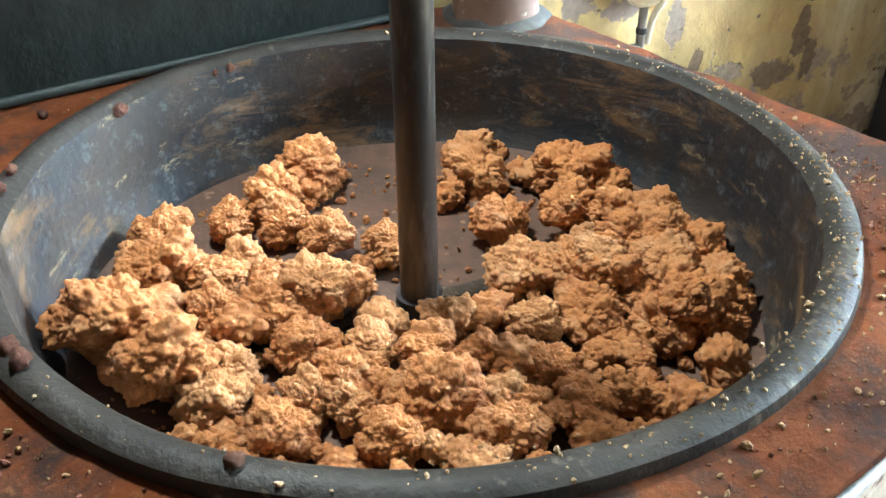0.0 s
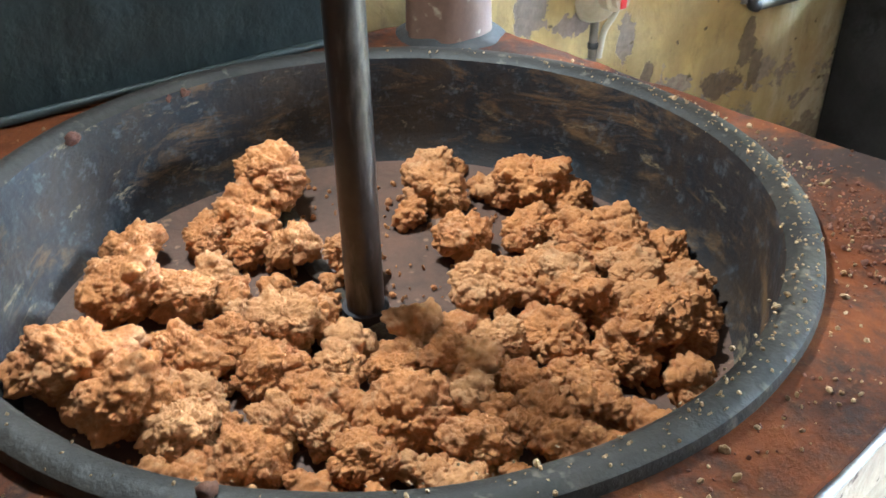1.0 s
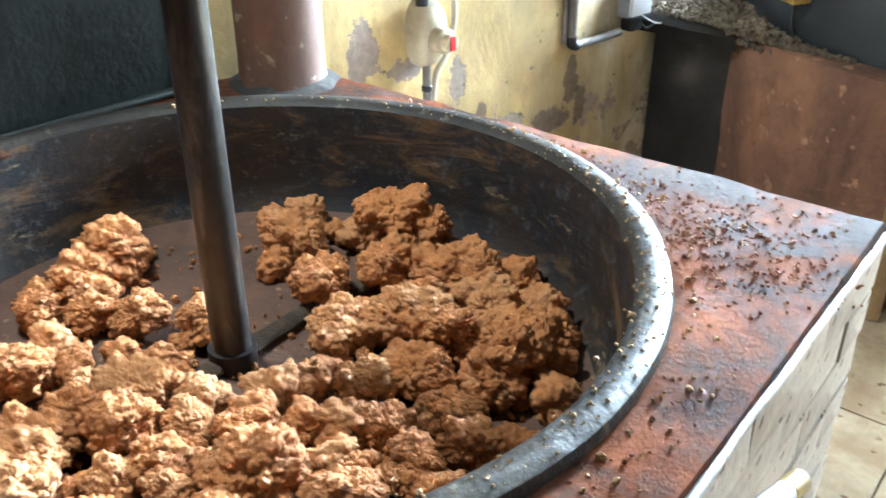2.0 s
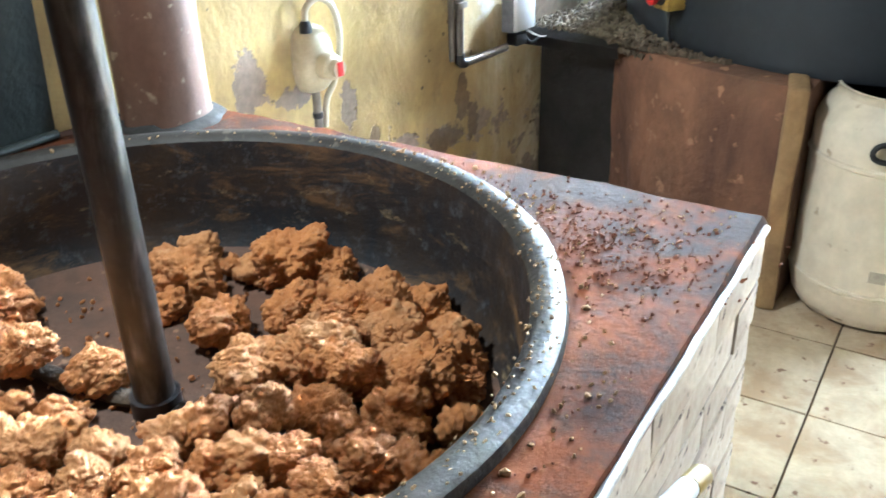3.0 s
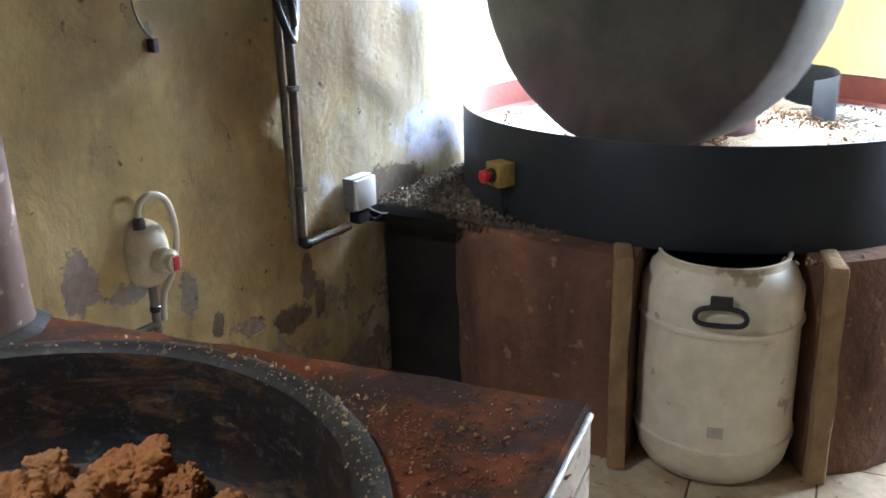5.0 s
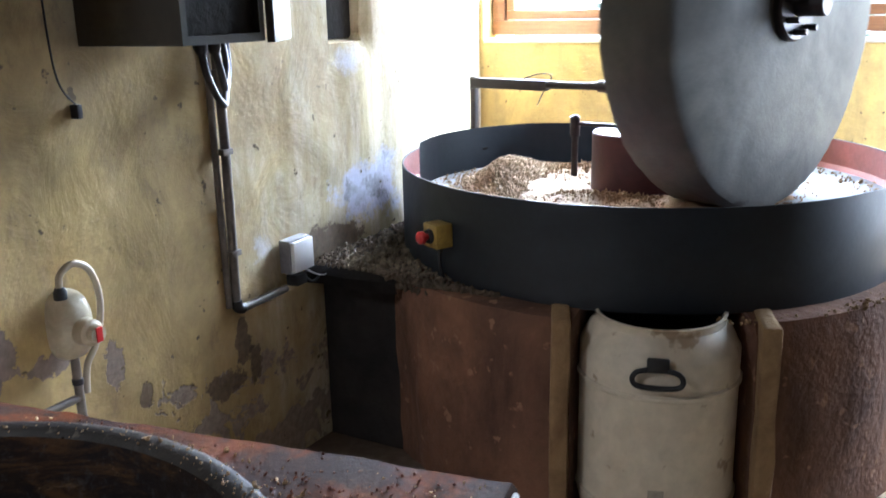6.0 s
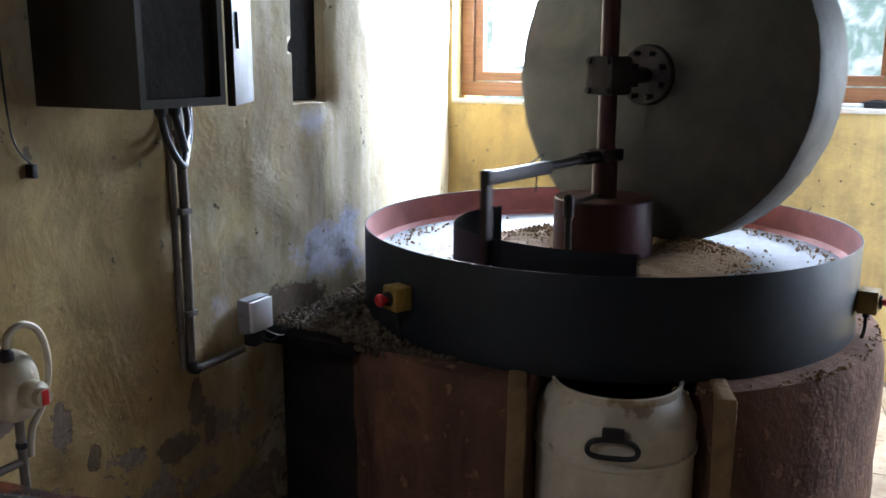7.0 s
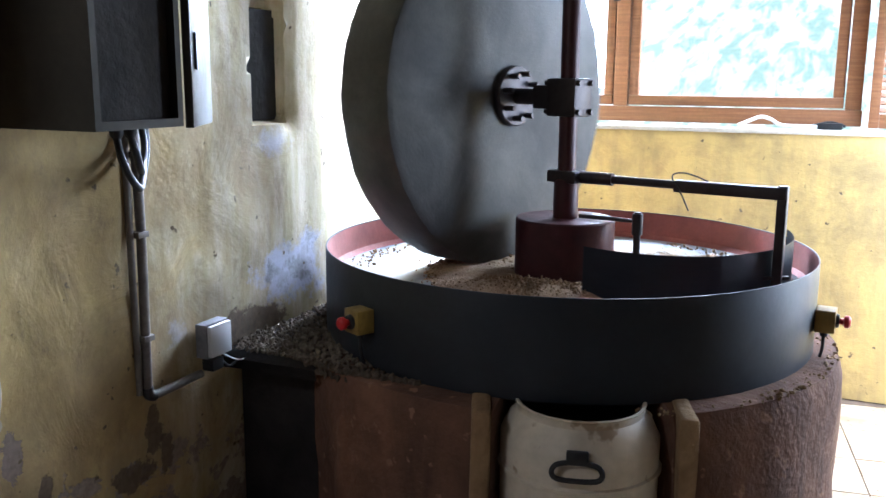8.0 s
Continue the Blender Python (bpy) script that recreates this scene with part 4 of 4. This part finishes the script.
def pedestal():
    """Rendered masonry ring under the basin, with a bay for the barrel and a shoulder to the wall."""
    p = thing("mill_pedestal", "brown rendered masonry pedestal with a bay for the barrel", "pedestal", (0, 0, 0))
    bm = bmesh.new()
    outer, inner = 0.86, 0.42
    half = 0.222
    a0 = BAY + math.degrees(math.asin(half / outer))
    a1 = BAY - math.degrees(math.asin(half / outer)) + 360
    n, hz = 110, 14
    rings = []
    for i in range(n + 1):
        a = radians(a0 + (a1 - a0) * i / n)
        d = Vector((math.cos(a), math.sin(a), 0))
        col = []
        for k in range(hz + 1):
            z = 0.572 * k / hz
            q = MILL + d * outer + Vector((0, 0, z))
            r = outer + 0.016 * noise.noise(q * 3.5) + 0.006 * noise.noise(q * 13) - (0.014 if k == hz else 0)
            col.append(bm.verts.new(MILL + d * r + Vector((0, 0, z))))
        q = MILL + d * 0.80
        col.append(bm.verts.new(MILL + d * 0.78 + Vector((0, 0, 0.578 + 0.004 * noise.noise(q * 15)))))
        col.append(bm.verts.new(MILL + d * 0.40 + Vector((0, 0, 0.574))))
        col.append(bm.verts.new(MILL + d * 0.40))
        rings.append(col)
    for a, b in zip(rings, rings[1:]):
        for k in range(len(a) - 1):
            bm.faces.new((a[k], b[k], b[k + 1], a[k + 1]))
    bm.faces.new([v for v in rings[0]])
    bm.faces.new([v for v in rings[-1]][::-1])
    part("pedestal_body", bm, MASONRY, p)
    for s in (-1, 1):
        b = bmesh.new()
        d = Vector((math.cos(radians(BAY)), math.sin(radians(BAY)), 0))
        m = Matrix.Translation(MILL) @ pose(0, 0, 0, 0, 0, BAY)
        box(b, 0.40, 0.872, s * 0.224 - 0.0 * s if s > 0 else -0.272, 0.272 if s > 0 else -0.224, 0.0, 0.585, 0.012)
        bmesh.ops.subdivide_edges(b, edges=b.edges[:], cuts=4, use_grid_fill=True)
        for v in b.verts:
            v.co += Vector((1, 0.6, 0.4)) * (0.009 * noise.noise(v.co * 11) + 0.004 * noise.noise(v.co * 32))
        part("bay_edge", moved(b, m), MASONRY_EDGE, p, "ochre rendered edge of the bay")
    # straight shoulder between the ring and the wall
    sh = bmesh.new()
    nx, nz = 40, 20
    g = []
    for i in range(nx + 1):
        x = -1.225 + 0.56 * i / nx
        col = []
        for k in range(nz + 1):
            z = 0.565 * k / nz
            q = Vector((x, 2.1, z))
            col.append(sh.verts.new((x, 2.115 + 0.03 * (1 - i / nx) + 0.13 * max(0.0, 1 - i / 9) ** 2 + 0.014 * noise.noise(q * 4) + 0.005 * noise.noise(q * 15) + (0.02 if k == nz else 0), z)))
        col.append(sh.verts.new((x, 2.75, 0.580)))
        g.append(col)
    for a, b in zip(g, g[1:]):
        for k in range(len(a) - 1):
            sh.faces.new((a[k], b[k], b[k + 1], a[k + 1]))
    sh.faces.new([v for v in g[0]] + [sh.verts.new((-1.225, 2.75, 0))])
    part("shoulder", sh, MASONRY, p, "rough brown rendered shoulder")
    # solid block whose black colour stands in for the shade of the recess
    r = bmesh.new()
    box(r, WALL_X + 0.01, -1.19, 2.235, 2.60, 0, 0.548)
    part("recess", r, SHADE_MORTAR_BLACK, p, "block beside the wall in painted recess shade")
    # ledge coloured with the same painted shade as the recess
    le = bmesh.new()
    g = []
    for i in range(13):
        x = -1.60 + 0.385 * i / 12
        g.append([le.verts.new((x, y + 0.012 * noise.noise(Vector((x * 20, y, 0))) * (j == 0), z + 0.006 * noise.noise(Vector((x, y, 0)) * 12))) for j, (y, z) in enumerate(((2.165, 0.53), (2.16, 0.562), (2.18, 0.577), (2.3, 0.58), (2.5, 0.583), (2.8, 0.585), (3.2, 0.585)))])
    for a, b in zip(g, g[1:]):
        for k in range(6):
            le.faces.new((a[k], b[k], b[k + 1], a[k + 1]))
    bmesh.ops.solidify(le, geom=le.faces[:], thickness=0.02)
    part("ledge", le, SHADE_MORTAR_BLACK, p, "dusty ledge by the wall, in the recess's shade colour")


pedestal()


def on_ledge(rng):
    y = rng.uniform(2.18, 3.0)
    x = rng.uniform(-1.54, -1.05)
    p = Vector((x, y, 0.584))
    return p if (p - MILL).xy.length > B_R + 0.004 and (p - MILL).xy.length < 0.855 or (p.x < -1.2 and (p - MILL).xy.length > B_R) else None


scatter("ledge_rubble", "dry meal and grit heaped on the ledge by the wall", two_tone("grey grit", (0.22, 0.17, 0.12), (0.11, 0.085, 0.06), 30, 0.9), 4200, on_ledge, (0.002, 0.008), 21, "rubble")


def on_lip(rng):
    x = rng.uniform(-1.53, -0.78)
    y = 2.145 + 0.10 * max(0.0, (-1.12 - x) / 0.4) + abs(rng.gauss(0, 0.03))
    p = Vector((x, y, 0.574 - 0.02 * (rng.random() < 0.3)))
    return p if (p - MILL).xy.length > B_R + 0.006 else None


scatter("lip_rubble", "dark grit spilling over the front of the ledge", two_tone("brown grit", (0.12, 0.085, 0.055), (0.06, 0.045, 0.03), 30, 0.9), 2600, on_lip, (0.002, 0.009), 23, "rubble")


def on_pedestal(rng):
    a = radians(rng.uniform(-60, 30))
    r = rng.uniform(0.785, 0.845)
    return MILL + Vector((r * math.cos(a), r * math.sin(a), 0.570))


scatter("pedestal_grit", "fine grit on the pedestal edge", MASONRY_EDGE, 260, on_pedestal, (0.002, 0.006), 22, "grit")


def basin():
    b = thing("mill_basin", "round dark blue-grey steel mill basin, red inside", "mill basin", (MILL.x, MILL.y, 0))
    part("outer_wall", lathe([(0.40, B_LOW + 0.006), (B_R - 0.004, B_LOW), (B_R, B_LOW + 0.004), (B_R, B_TOP - 0.002), (B_R - 0.001, B_TOP), (B_R - 0.004, B_TOP), (B_R - 0.005, B_TOP - 0.003)], 160), BASIN, b)
    part("inner_wall", lathe([(B_R - 0.005, B_TOP - 0.003), (B_R - 0.006, BED + 0.02), (B_R - 0.02, BED + 0.004)], 160), BASIN_RED, b, "red painted inner wall")
    part("bed", lathe([(B_R - 0.02, BED + 0.004), (0.6, BED), (0.0, BED)], 120), BASIN_FLOOR, b, "smooth pale stone bed")
    # chute under the basin that feeds the barrel
    m = Matrix.Translation(BARREL - Vector((MILL.x, MILL.y, 0)))
    part("chute", moved(lathe([(0.148, B_LOW + 0.004), (0.148, 0.50), (0.14, 0.495), (0, 0.495)], 48), m), BASIN, b, "dark chute over the barrel")
    return b


basin()


def emergency_stop(bearing, z, label):
    d = radians(bearing)
    e = thing("emergency_stop", label, "emergency stop", (MILL.x + (B_R + 0.001) * math.cos(d), MILL.y + (B_R + 0.001) * math.sin(d), z), bearing)
    part("box", boxed(0, 0.055, -0.034, 0.034, -0.034, 0.034, bevel=0.006), YELLOW, e)
    part("collar", moved(lathe([(0, 0.055), (0.021, 0.055), (0.019, 0.064), (0, 0.064)], 24), pose(0, 0, 0, 0, 90, 0)), BLACK, e)
    part("button", moved(lathe([(0, 0.064), (0.009, 0.064), (0.010, 0.074), (0.018, 0.078), (0.018, 0.089), (0.012, 0.094), (0, 0.094)], 24), pose(0, 0, 0, 0, 90, 0)), RED, e, "red mushroom button")
    part("gland", lathe([(0, -0.034), (0.011, -0.034), (0.010, -0.05), (0, -0.05)], 16, centre=(0.025, 0, 0)), BLACK, e)
    part("lead", tube([(0.025, 0, -0.05), (0.024, 0.002, -0.09), (0.016, 0.004, -0.125)], 0.005, 10), BLACK, e, "black lead")


emergency_stop(math.degrees(math.atan2(2.189 - MILL.y, -1.095 - MILL.x)), 0.715, "yellow emergency stop box with red button on the basin")
emergency_stop(math.degrees(math.atan2(2.865 - MILL.y, 0.048 - MILL.x)), 0.69, "yellow emergency stop box facing the doorway")


def barrel():
    b = thing("plastic_barrel", "off-white plastic barrel with black handle under the mill", "barrel", BARREL, BAY - 6)
    prof = [(0, 0.004), (0.12, 0.004), (0.150, 0.0), (0.172, 0.012), (0.190, 0.04), (0.199, 0.08), (0.2015, 0.104), (0.2065, 0.108), (0.2065, 0.116), (0.2005, 0.120), (0.199, 0.16), (0.1985, 0.30), (0.1985, 0.40), (0.2005, 0.416), (0.2055, 0.420),
            (0.2055, 0.428), (0.1995, 0.432), (0.199, 0.44), (0.199, 0.500), (0.193, 0.51), (0.180, 0.538), (0.165, 0.556), (0.160, 0.562), (0.160, 0.578), (0.163, 0.582), (0.156, 0.584), (0.152, 0.58), (0.152, 0.55), (0.17, 0.52), (0.188, 0.47), (0.19, 0.1), (0.13, 0.03), (0, 0.03)]
    part("body", lathe(prof, 96), HDPE, b)
    h = bmesh.new()
    box(h, 0.194, 0.210, -0.026, 0.026, 0.494, 0.529, 0.006)
    part("handle_mount", h, BLACK, b, "black handle mount")
    part("handle", tube([(0.208, -0.022, 0.502), (0.211, -0.048, 0.496), (0.213, -0.058, 0.479), (0.213, -0.046, 0.463), (0.214, 0, 0.460), (0.213, 0.046, 0.463), (0.213, 0.058, 0.479), (0.211, 0.048, 0.496), (0.208, 0.022, 0.502)], 0.0065), BLACK, b, "black loop handle")
    part("label_smudge", boxed(0.1975, 0.1995, -0.012, 0.026, 0.155, 0.185), two_tone("grey smudged print", (0.35, 0.31, 0.26), (0.5, 0.45, 0.37), 60), b, "smudged grey print")


barrel()


# ---- turning parts of the mill ----
W_R, W_T, W_C = 0.572, 0.237, 0.345


def rotor():
    r = thing("mill_rotor", "upright maroon mill shaft carrying a millstone and scraper", "mill rotor", (MILL.x, MILL.y, BED))
    part("hub", lathe([(0.0, 0.188), (0.156, 0.188), (0.160, 0.183), (0.160, 0.0), (0.150, 0.0)], 64), MAROON, r)
    part("shaft", lathe([(0.0, 0.15), (0.040, 0.18), (0.040, 0.31), (0.029, 0.32), (0.029, 1.6), (0, 1.6)], 32), MAROON, r)
    zc = W_R + 0.0
    yoke = bmesh.new()
    box(yoke, -0.055, 0.055, -0.05, 0.05, zc - 0.06, zc + 0.06, 0.01)
    box(yoke, 0.05, 0.12, -0.034, 0.034, zc - 0.038, zc + 0.038, 0.008)
    part("yoke", yoke, DARK_STEEL, r)
    for sy in (-1, 1):
        for sz in (-1, 1):
            part("bolt", tube([(-0.066, sy * 0.035, zc + sz * 0.045), (0.066, sy * 0.035, zc + sz * 0.045)], 0.009, 8), DARK_STEEL, r)
    part("axle", tube([(0.10, 0, zc), (0.24, 0, zc)], 0.026, 24), DARK_STEEL, r)
    st = lathe([(0.0, -W_T / 2), (0.10, -W_T / 2), (W_R - 0.03, -W_T / 2 + 0.008), (W_R - 0.008, -W_T / 2 + 0.018), (W_R, -W_T / 2 + 0.04), (W_R, W_T / 2 - 0.04), (W_R - 0.008, W_T / 2 - 0.018), (W_R - 0.03, W_T / 2 - 0.008), (0.10, W_T / 2), (0, W_T / 2)], 128)
    for v in st.verts:
        if v.co.xy.length > 0.3:
            v.co += v.co.normalized() * (0.004 * noise.noise(v.co * 9) + 0.004 * noise.noise(v.co * 30))
    wheel = part("millstone", moved(st, pose(0, 0, 0, 0, 90, 0)), STONE, r, "grey granite edge-runner millstone")
    for s in (-1, 1):
        fl = lathe([(0, s * (W_T / 2 + 0.022)), (0.095, s * (W_T / 2 + 0.022)), (0.10, s * (W_T / 2 + 0.016)), (0.10, s * (W_T / 2 - 0.002))], 40)
        part("flange", moved(fl, pose(0, 0, 0, 0, 90, 0)), DARK_STEEL, wheel, "dark bolted flange")
    part("axle_nut", moved(lathe([(0, W_T / 2 + 0.10), (0.03, W_T / 2 + 0.10), (0.034, W_T / 2 + 0.09), (0.034, W_T / 2 + 0.02), (0, W_T / 2 + 0.02)], 12), pose(0, 0, 0, 0, 90, 0)), DARK_STEEL, wheel)
    for k in range(8):
        a = radians(k * 45)
        for s in (-1, 1):
            x0, x1 = sorted((s * (W_T / 2 + 0.02), s * (W_T / 2 + 0.058)))
            part("flange_bolt", tube([(x0, 0.075 * math.cos(a), 0.075 * math.sin(a)), (x1, 0.075 * math.cos(a), 0.075 * math.sin(a))], 0.009, 6), DARK_STEEL, wheel)
    # scraper arm, opposite the stone
    arm = bmesh.new()
    box(arm, -0.055, 0.055, -0.035, 0.035, 0.302, 0.342, 0.008)
    part("arm_clamp", arm, DARK_STEEL, r)
    A = radians(188)
    dirv = Vector((math.cos(A), math.sin(A), 0))
    part("arm_sleeve", tube([dirv * 0.04 + Vector((0, 0, 0.322)), dirv * 0.16 + Vector((0, 0, 0.322))], 0.020), DARK_STEEL, r)
    part("arm", tube([dirv * 0.15 + Vector((0, 0, 0.322)), dirv * 0.42 + Vector((0, 0, 0.319))], 0.013), DARK_STEEL, r)
    part("arm_extension", moved(boxed(0.36, 0.685, -0.016, 0.016, 0.299, 0.335, bevel=0.004), pose(0, 0, 0, 0, 0, 188)), DARK_STEEL, r)
    part("arm_wire", tube([dirv * 0.46 + Vector((0, 0, 0.337)), dirv * 0.40 + Vector((0.01, 0.0, 0.357)), dirv * 0.36 + Vector((0.0, 0.02, 0.347)), dirv * 0.39 + Vector((0.0, 0.02, 0.297)), dirv * 0.41 + Vector((0, 0.01, 0.247))], 0.0025, 8), BLACK, r, "loose binding wire")
    part("hanger", moved(boxed(0.660, 0.688, -0.012, 0.012, 0.04, 0.339, bevel=0.003), pose(0, 0, 0, 0, 0, 188)), DARK_STEEL, r)
    part("pin", moved(tube([(0.64, -0.03, 0.075), (0.70, 0.02, 0.075)], 0.006, 8), pose(0, 0, 0, 0, 0, 188)), DARK_STEEL, r)
    # curved scraper plate
    pts = ((134, 0.33), (150, 0.46), (168, 0.585), (188, 0.655), (206, 0.70), (222, 0.722))
    path = []
    for (f0, r0), (f1, r1) in zip(pts, pts[1:]):
        for k in range(6):
            s = k / 6
            path.append((radians(f0 + (f1 - f0) * s), r0 + (r1 - r0) * s))
    path.append((radians(pts[-1][0]), pts[-1][1]))
    sc = bmesh.new()
    rows = [[sc.verts.new((q * math.cos(f), q * math.sin(f), z)) for z in (0.004, 0.07, 0.155)] for f, q in path]
    for a, b in zip(rows, rows[1:]):
        for k in range(2):
            sc.faces.new((a[k], b[k], b[k + 1], a[k + 1]))
    bmesh.ops.solidify(sc, geom=sc.faces[:], thickness=0.005)
    part("scraper_plate", sc, BASIN, r, "curved dark steel scraper plate")
    # short handle rod beside the hub
    B = radians(190)
    d2 = Vector((math.cos(B), math.sin(B), 0))
    part("stop_rod", tube([d2 * 0.245 + Vector((0, 0, 0.004)), d2 * 0.245 + Vector((0, 0, 0.225))], 0.011), DARK_STEEL, r)
    part("rod_grip", tube([d2 * 0.245 + Vector((0, 0, 0.155)), d2 * 0.245 + Vector((0, 0, 0.22))], 0.017), DARK_STEEL, r)
    part("rod_stay", tube([d2 * 0.05 + Vector((0, 0, 0.197)), d2 * 0.245 + Vector((0, 0, 0.197))], 0.007, 10), DARK_STEEL, r)
    return r, wheel


ROTOR, WHEEL = rotor()


def meal_ring():
    """Coarse ground meal lying in the basin, and the heap that the scraper pushes on."""
    def lying(rng):
        r = abs(rng.gauss(0.17, 0.075)) + 0.14
        a = rng.uniform(0, 2 * math.pi)
        h = max(0, 0.05 * (1 - abs(r - 0.30) / 0.16)) * (0.6 + 0.4 * math.sin(3 * a))
        return Vector((MILL.x + r * math.cos(a), MILL.y + r * math.sin(a), BED + h * rng.random())) if r < 0.72 else None

    scatter("meal_in_basin", "coarse pale ground meal lying round the hub", MEAL_BASIN, 9000, lying, (0.0016, 0.0046), 31, "meal")
    ridge = lathe([(0.158, 0.004), (0.19, 0.020), (0.24, 0.030), (0.30, 0.034), (0.36, 0.026), (0.42, 0.010), (0.47, -0.002)], 160)
    for v in ridge.verts:
        q = Vector((v.co.x, v.co.y, 0))
        v.co.z = v.co.z * (0.55 + 0.7 * abs(noise.noise(q * 5))) + 0.010 * noise.noise(q * 16) + 0.006 * noise.noise(q * 45)
    ring = tagged(part("meal_ring", ridge, MEAL_BASIN), "low ridge of fine ground meal round the hub", "meal", kind="stuff")
    ring.matrix_world = pose(MILL.x, MILL.y, BED)

    def outer(rng):
        r, a = rng.gauss(0.70, 0.025), rng.uniform(0, 2 * math.pi)
        return Vector((MILL.x + r * math.cos(a), MILL.y + r * math.sin(a), BED + 0.003)) if r < 0.755 and math.sin(2 * a + 1) > -0.4 else None

    scatter("meal_at_wall", "thin line of ground meal by the basin wall", MEAL_BASIN, 800, outer, (0.002, 0.006), 32, "meal")
    rng = random.Random(33)
    verts, faces = [], []
    base = bmesh.new()
    bmesh.ops.create_icosphere(base, subdivisions=1, radius=1.0)
    bv, bf = [v.co.copy() for v in base.verts], [[v.index for v in f.verts] for f in base.faces]
    base.free()
    for _ in range(7500):
        f, q = radians(rng.gauss(205, 26)), rng.gauss(0.46, 0.075)
        edge = math.exp(-((math.degrees(f) - 205) / 30) ** 2 - ((q - 0.46) / 0.09) ** 2)
        z = 0.085 * edge * rng.random() ** 0.5
        s = rng.uniform(0.0025, 0.0065)
        k = len(verts)
        verts += [Vector((q * math.cos(f), q * math.sin(f), z)) + c * s * (1 + 0.4 * noise.noise(c * 2 + Vector((q * 90, f * 40, 0)))) for c in bv]
        faces += [[i + k for i in t] for t in bf]
    me = bpy.data.meshes.new("mesh")
    me.from_pydata(verts, [], faces)
    me.materials.append(MEAL_BASIN)
    ob = tagged(new("pushed_meal", me), "heap of ground meal pushed along by the scraper", "meal", kind="stuff")
    ob.matrix_world = pose(MILL.x, MILL.y, BED)
    return ob


HEAP = meal_ring()


# ---- bits on the window sill ----
wc = thing("white_cable", "loose white cable lying on the window sill", "cable", (-0.35, BACK_Y + 0.04, 1.166))
part("lead", tube([(0.0, 0, 0.008), (0.05, -0.005, 0.03), (0.09, 0.0, 0.045), (0.13, 0.01, 0.035), (0.17, 0.015, 0.012), (0.24, 0.0, 0.008), (0.34, 0.01, 0.008)], 0.008), WHITE, wc)
bk = thing("black_clamp", "small black plastic clamp on the window sill", "clamp", (0.02, BACK_Y + 0.05, 1.163))
part("body", boxed(-0.05, 0.05, -0.02, 0.02, 0, 0.028, bevel=0.006), BLACK, bk)
part("lever", tube([(-0.08, 0, 0.012), (0.0, 0, 0.03), (0.06, 0, 0.014)], 0.006), BLACK, bk)


# ---- floor tiles ----
def floor_tiles():
    origin, turn, pitch = Vector((-0.414, 1.655, 0)), 8.4, 0.30
    shapes = []
    for k in range(3):
        b = boxed(-0.1475, 0.1475, -0.1475, 0.1475, -0.008, 0.0, bevel=0.0015)
        shapes.append(mesh_of(b, TILE, False))
    c, s = math.cos(radians(turn)), math.sin(radians(turn))
    for i in range(-6, 9):
        for j in range(-12, 11):
            x = (i + 0.5) * pitch
            y = (j + 0.5) * pitch
            px, py = origin.x + c * x - s * y, origin.y + s * x + c * y
            if not (-1.3 < px < 1.15 and -1.7 < py < 4.1):
                continue
            if (px < -0.92 and 1.1 < py < 2.3) or (px - MILL.x) ** 2 + (py - MILL.y) ** 2 < 0.4 or ((Vector((px, py, 0)) - CORNER).dot(SU) < -0.25 and (Vector((px, py, 0)) - CORNER).dot(SV) < -0.2):
                continue
            o = new("tile", shapes[(i + 2 * j) % 3])
            o.parent = floor
            o.matrix_basis = pose(px, py, random.uniform(-0.001, 0.0005), 0, 0, turn + 90 * random.randrange(4))


floor_tiles()


# ---- what moves ----
def motions():
    steps = [i * 0.5 for i in range(17)]
    # pan shaft: turns clockwise on a slightly bent path
    rows = []
    for t in steps:
        a = radians(244 - 82 * (t - 1.15))
        rows.append((t, pose(PAN_C.x + 0.026 * math.cos(a), PAN_C.y + 0.026 * math.sin(a), 0.498, 0, 0, BLADE_AT - BLADE_SPEED * (t - 1.1))))
    walk(SHAFT_THING, rows)
    # mill: one turn in four seconds, the stone rolling on its bed
    walk(ROTOR, [(t, pose(MILL.x, MILL.y, BED, 0, 0, 71.6 + 90.3 * (t - 7.0))) for t in steps])
    walk(HEAP, [(t, pose(MILL.x, MILL.y, BED, 0, 0, 71.6 + 90.3 * (t - 7.0))) for t in steps])
    walk(WHEEL, [(t, pose(W_C, 0, W_R, -90.3 * W_C / W_R * t, 0, 0)) for t in steps])
    # lumps lifted and shoved on whenever a blade passes under them
    for ob, r, a, low, spin, lift, shove, tilt in CLUMPS:
        rows, bearing, turn = [], a, list(spin)

        def at(t, bearing, up, turn):
            x, y = PAN_C.x + r * math.cos(radians(bearing)), PAN_C.y + r * math.sin(radians(bearing))
            rows.append((t, pose(x, y, low + up, *turn)))

        gap = 180 / BLADE_SPEED
        first = ((BLADE_AT - a) / BLADE_SPEED + 1.1) % gap
        times = [first + gap * k for k in range(-1, 5)]
        at(0.0, bearing, lift if min(abs(u) for u in times) < 0.12 else 0.0, turn)
        for u in times:
            if u - 0.25 <= 0.05 or u + 0.3 >= 7.9:
                continue
            at(u - 0.25, bearing, 0.0, turn)
            turn = [v + 0.5 * d for v, d in zip(turn, tilt)]
            at(u, bearing - shove * 0.6, lift, turn)
            turn = [v - 0.2 * d for v, d in zip(turn, tilt)]
            bearing -= shove
            at(u + 0.3, bearing, 0.0, turn)
        at(8.0, bearing, 0.0, turn)
        walk(ob, rows)


motions()
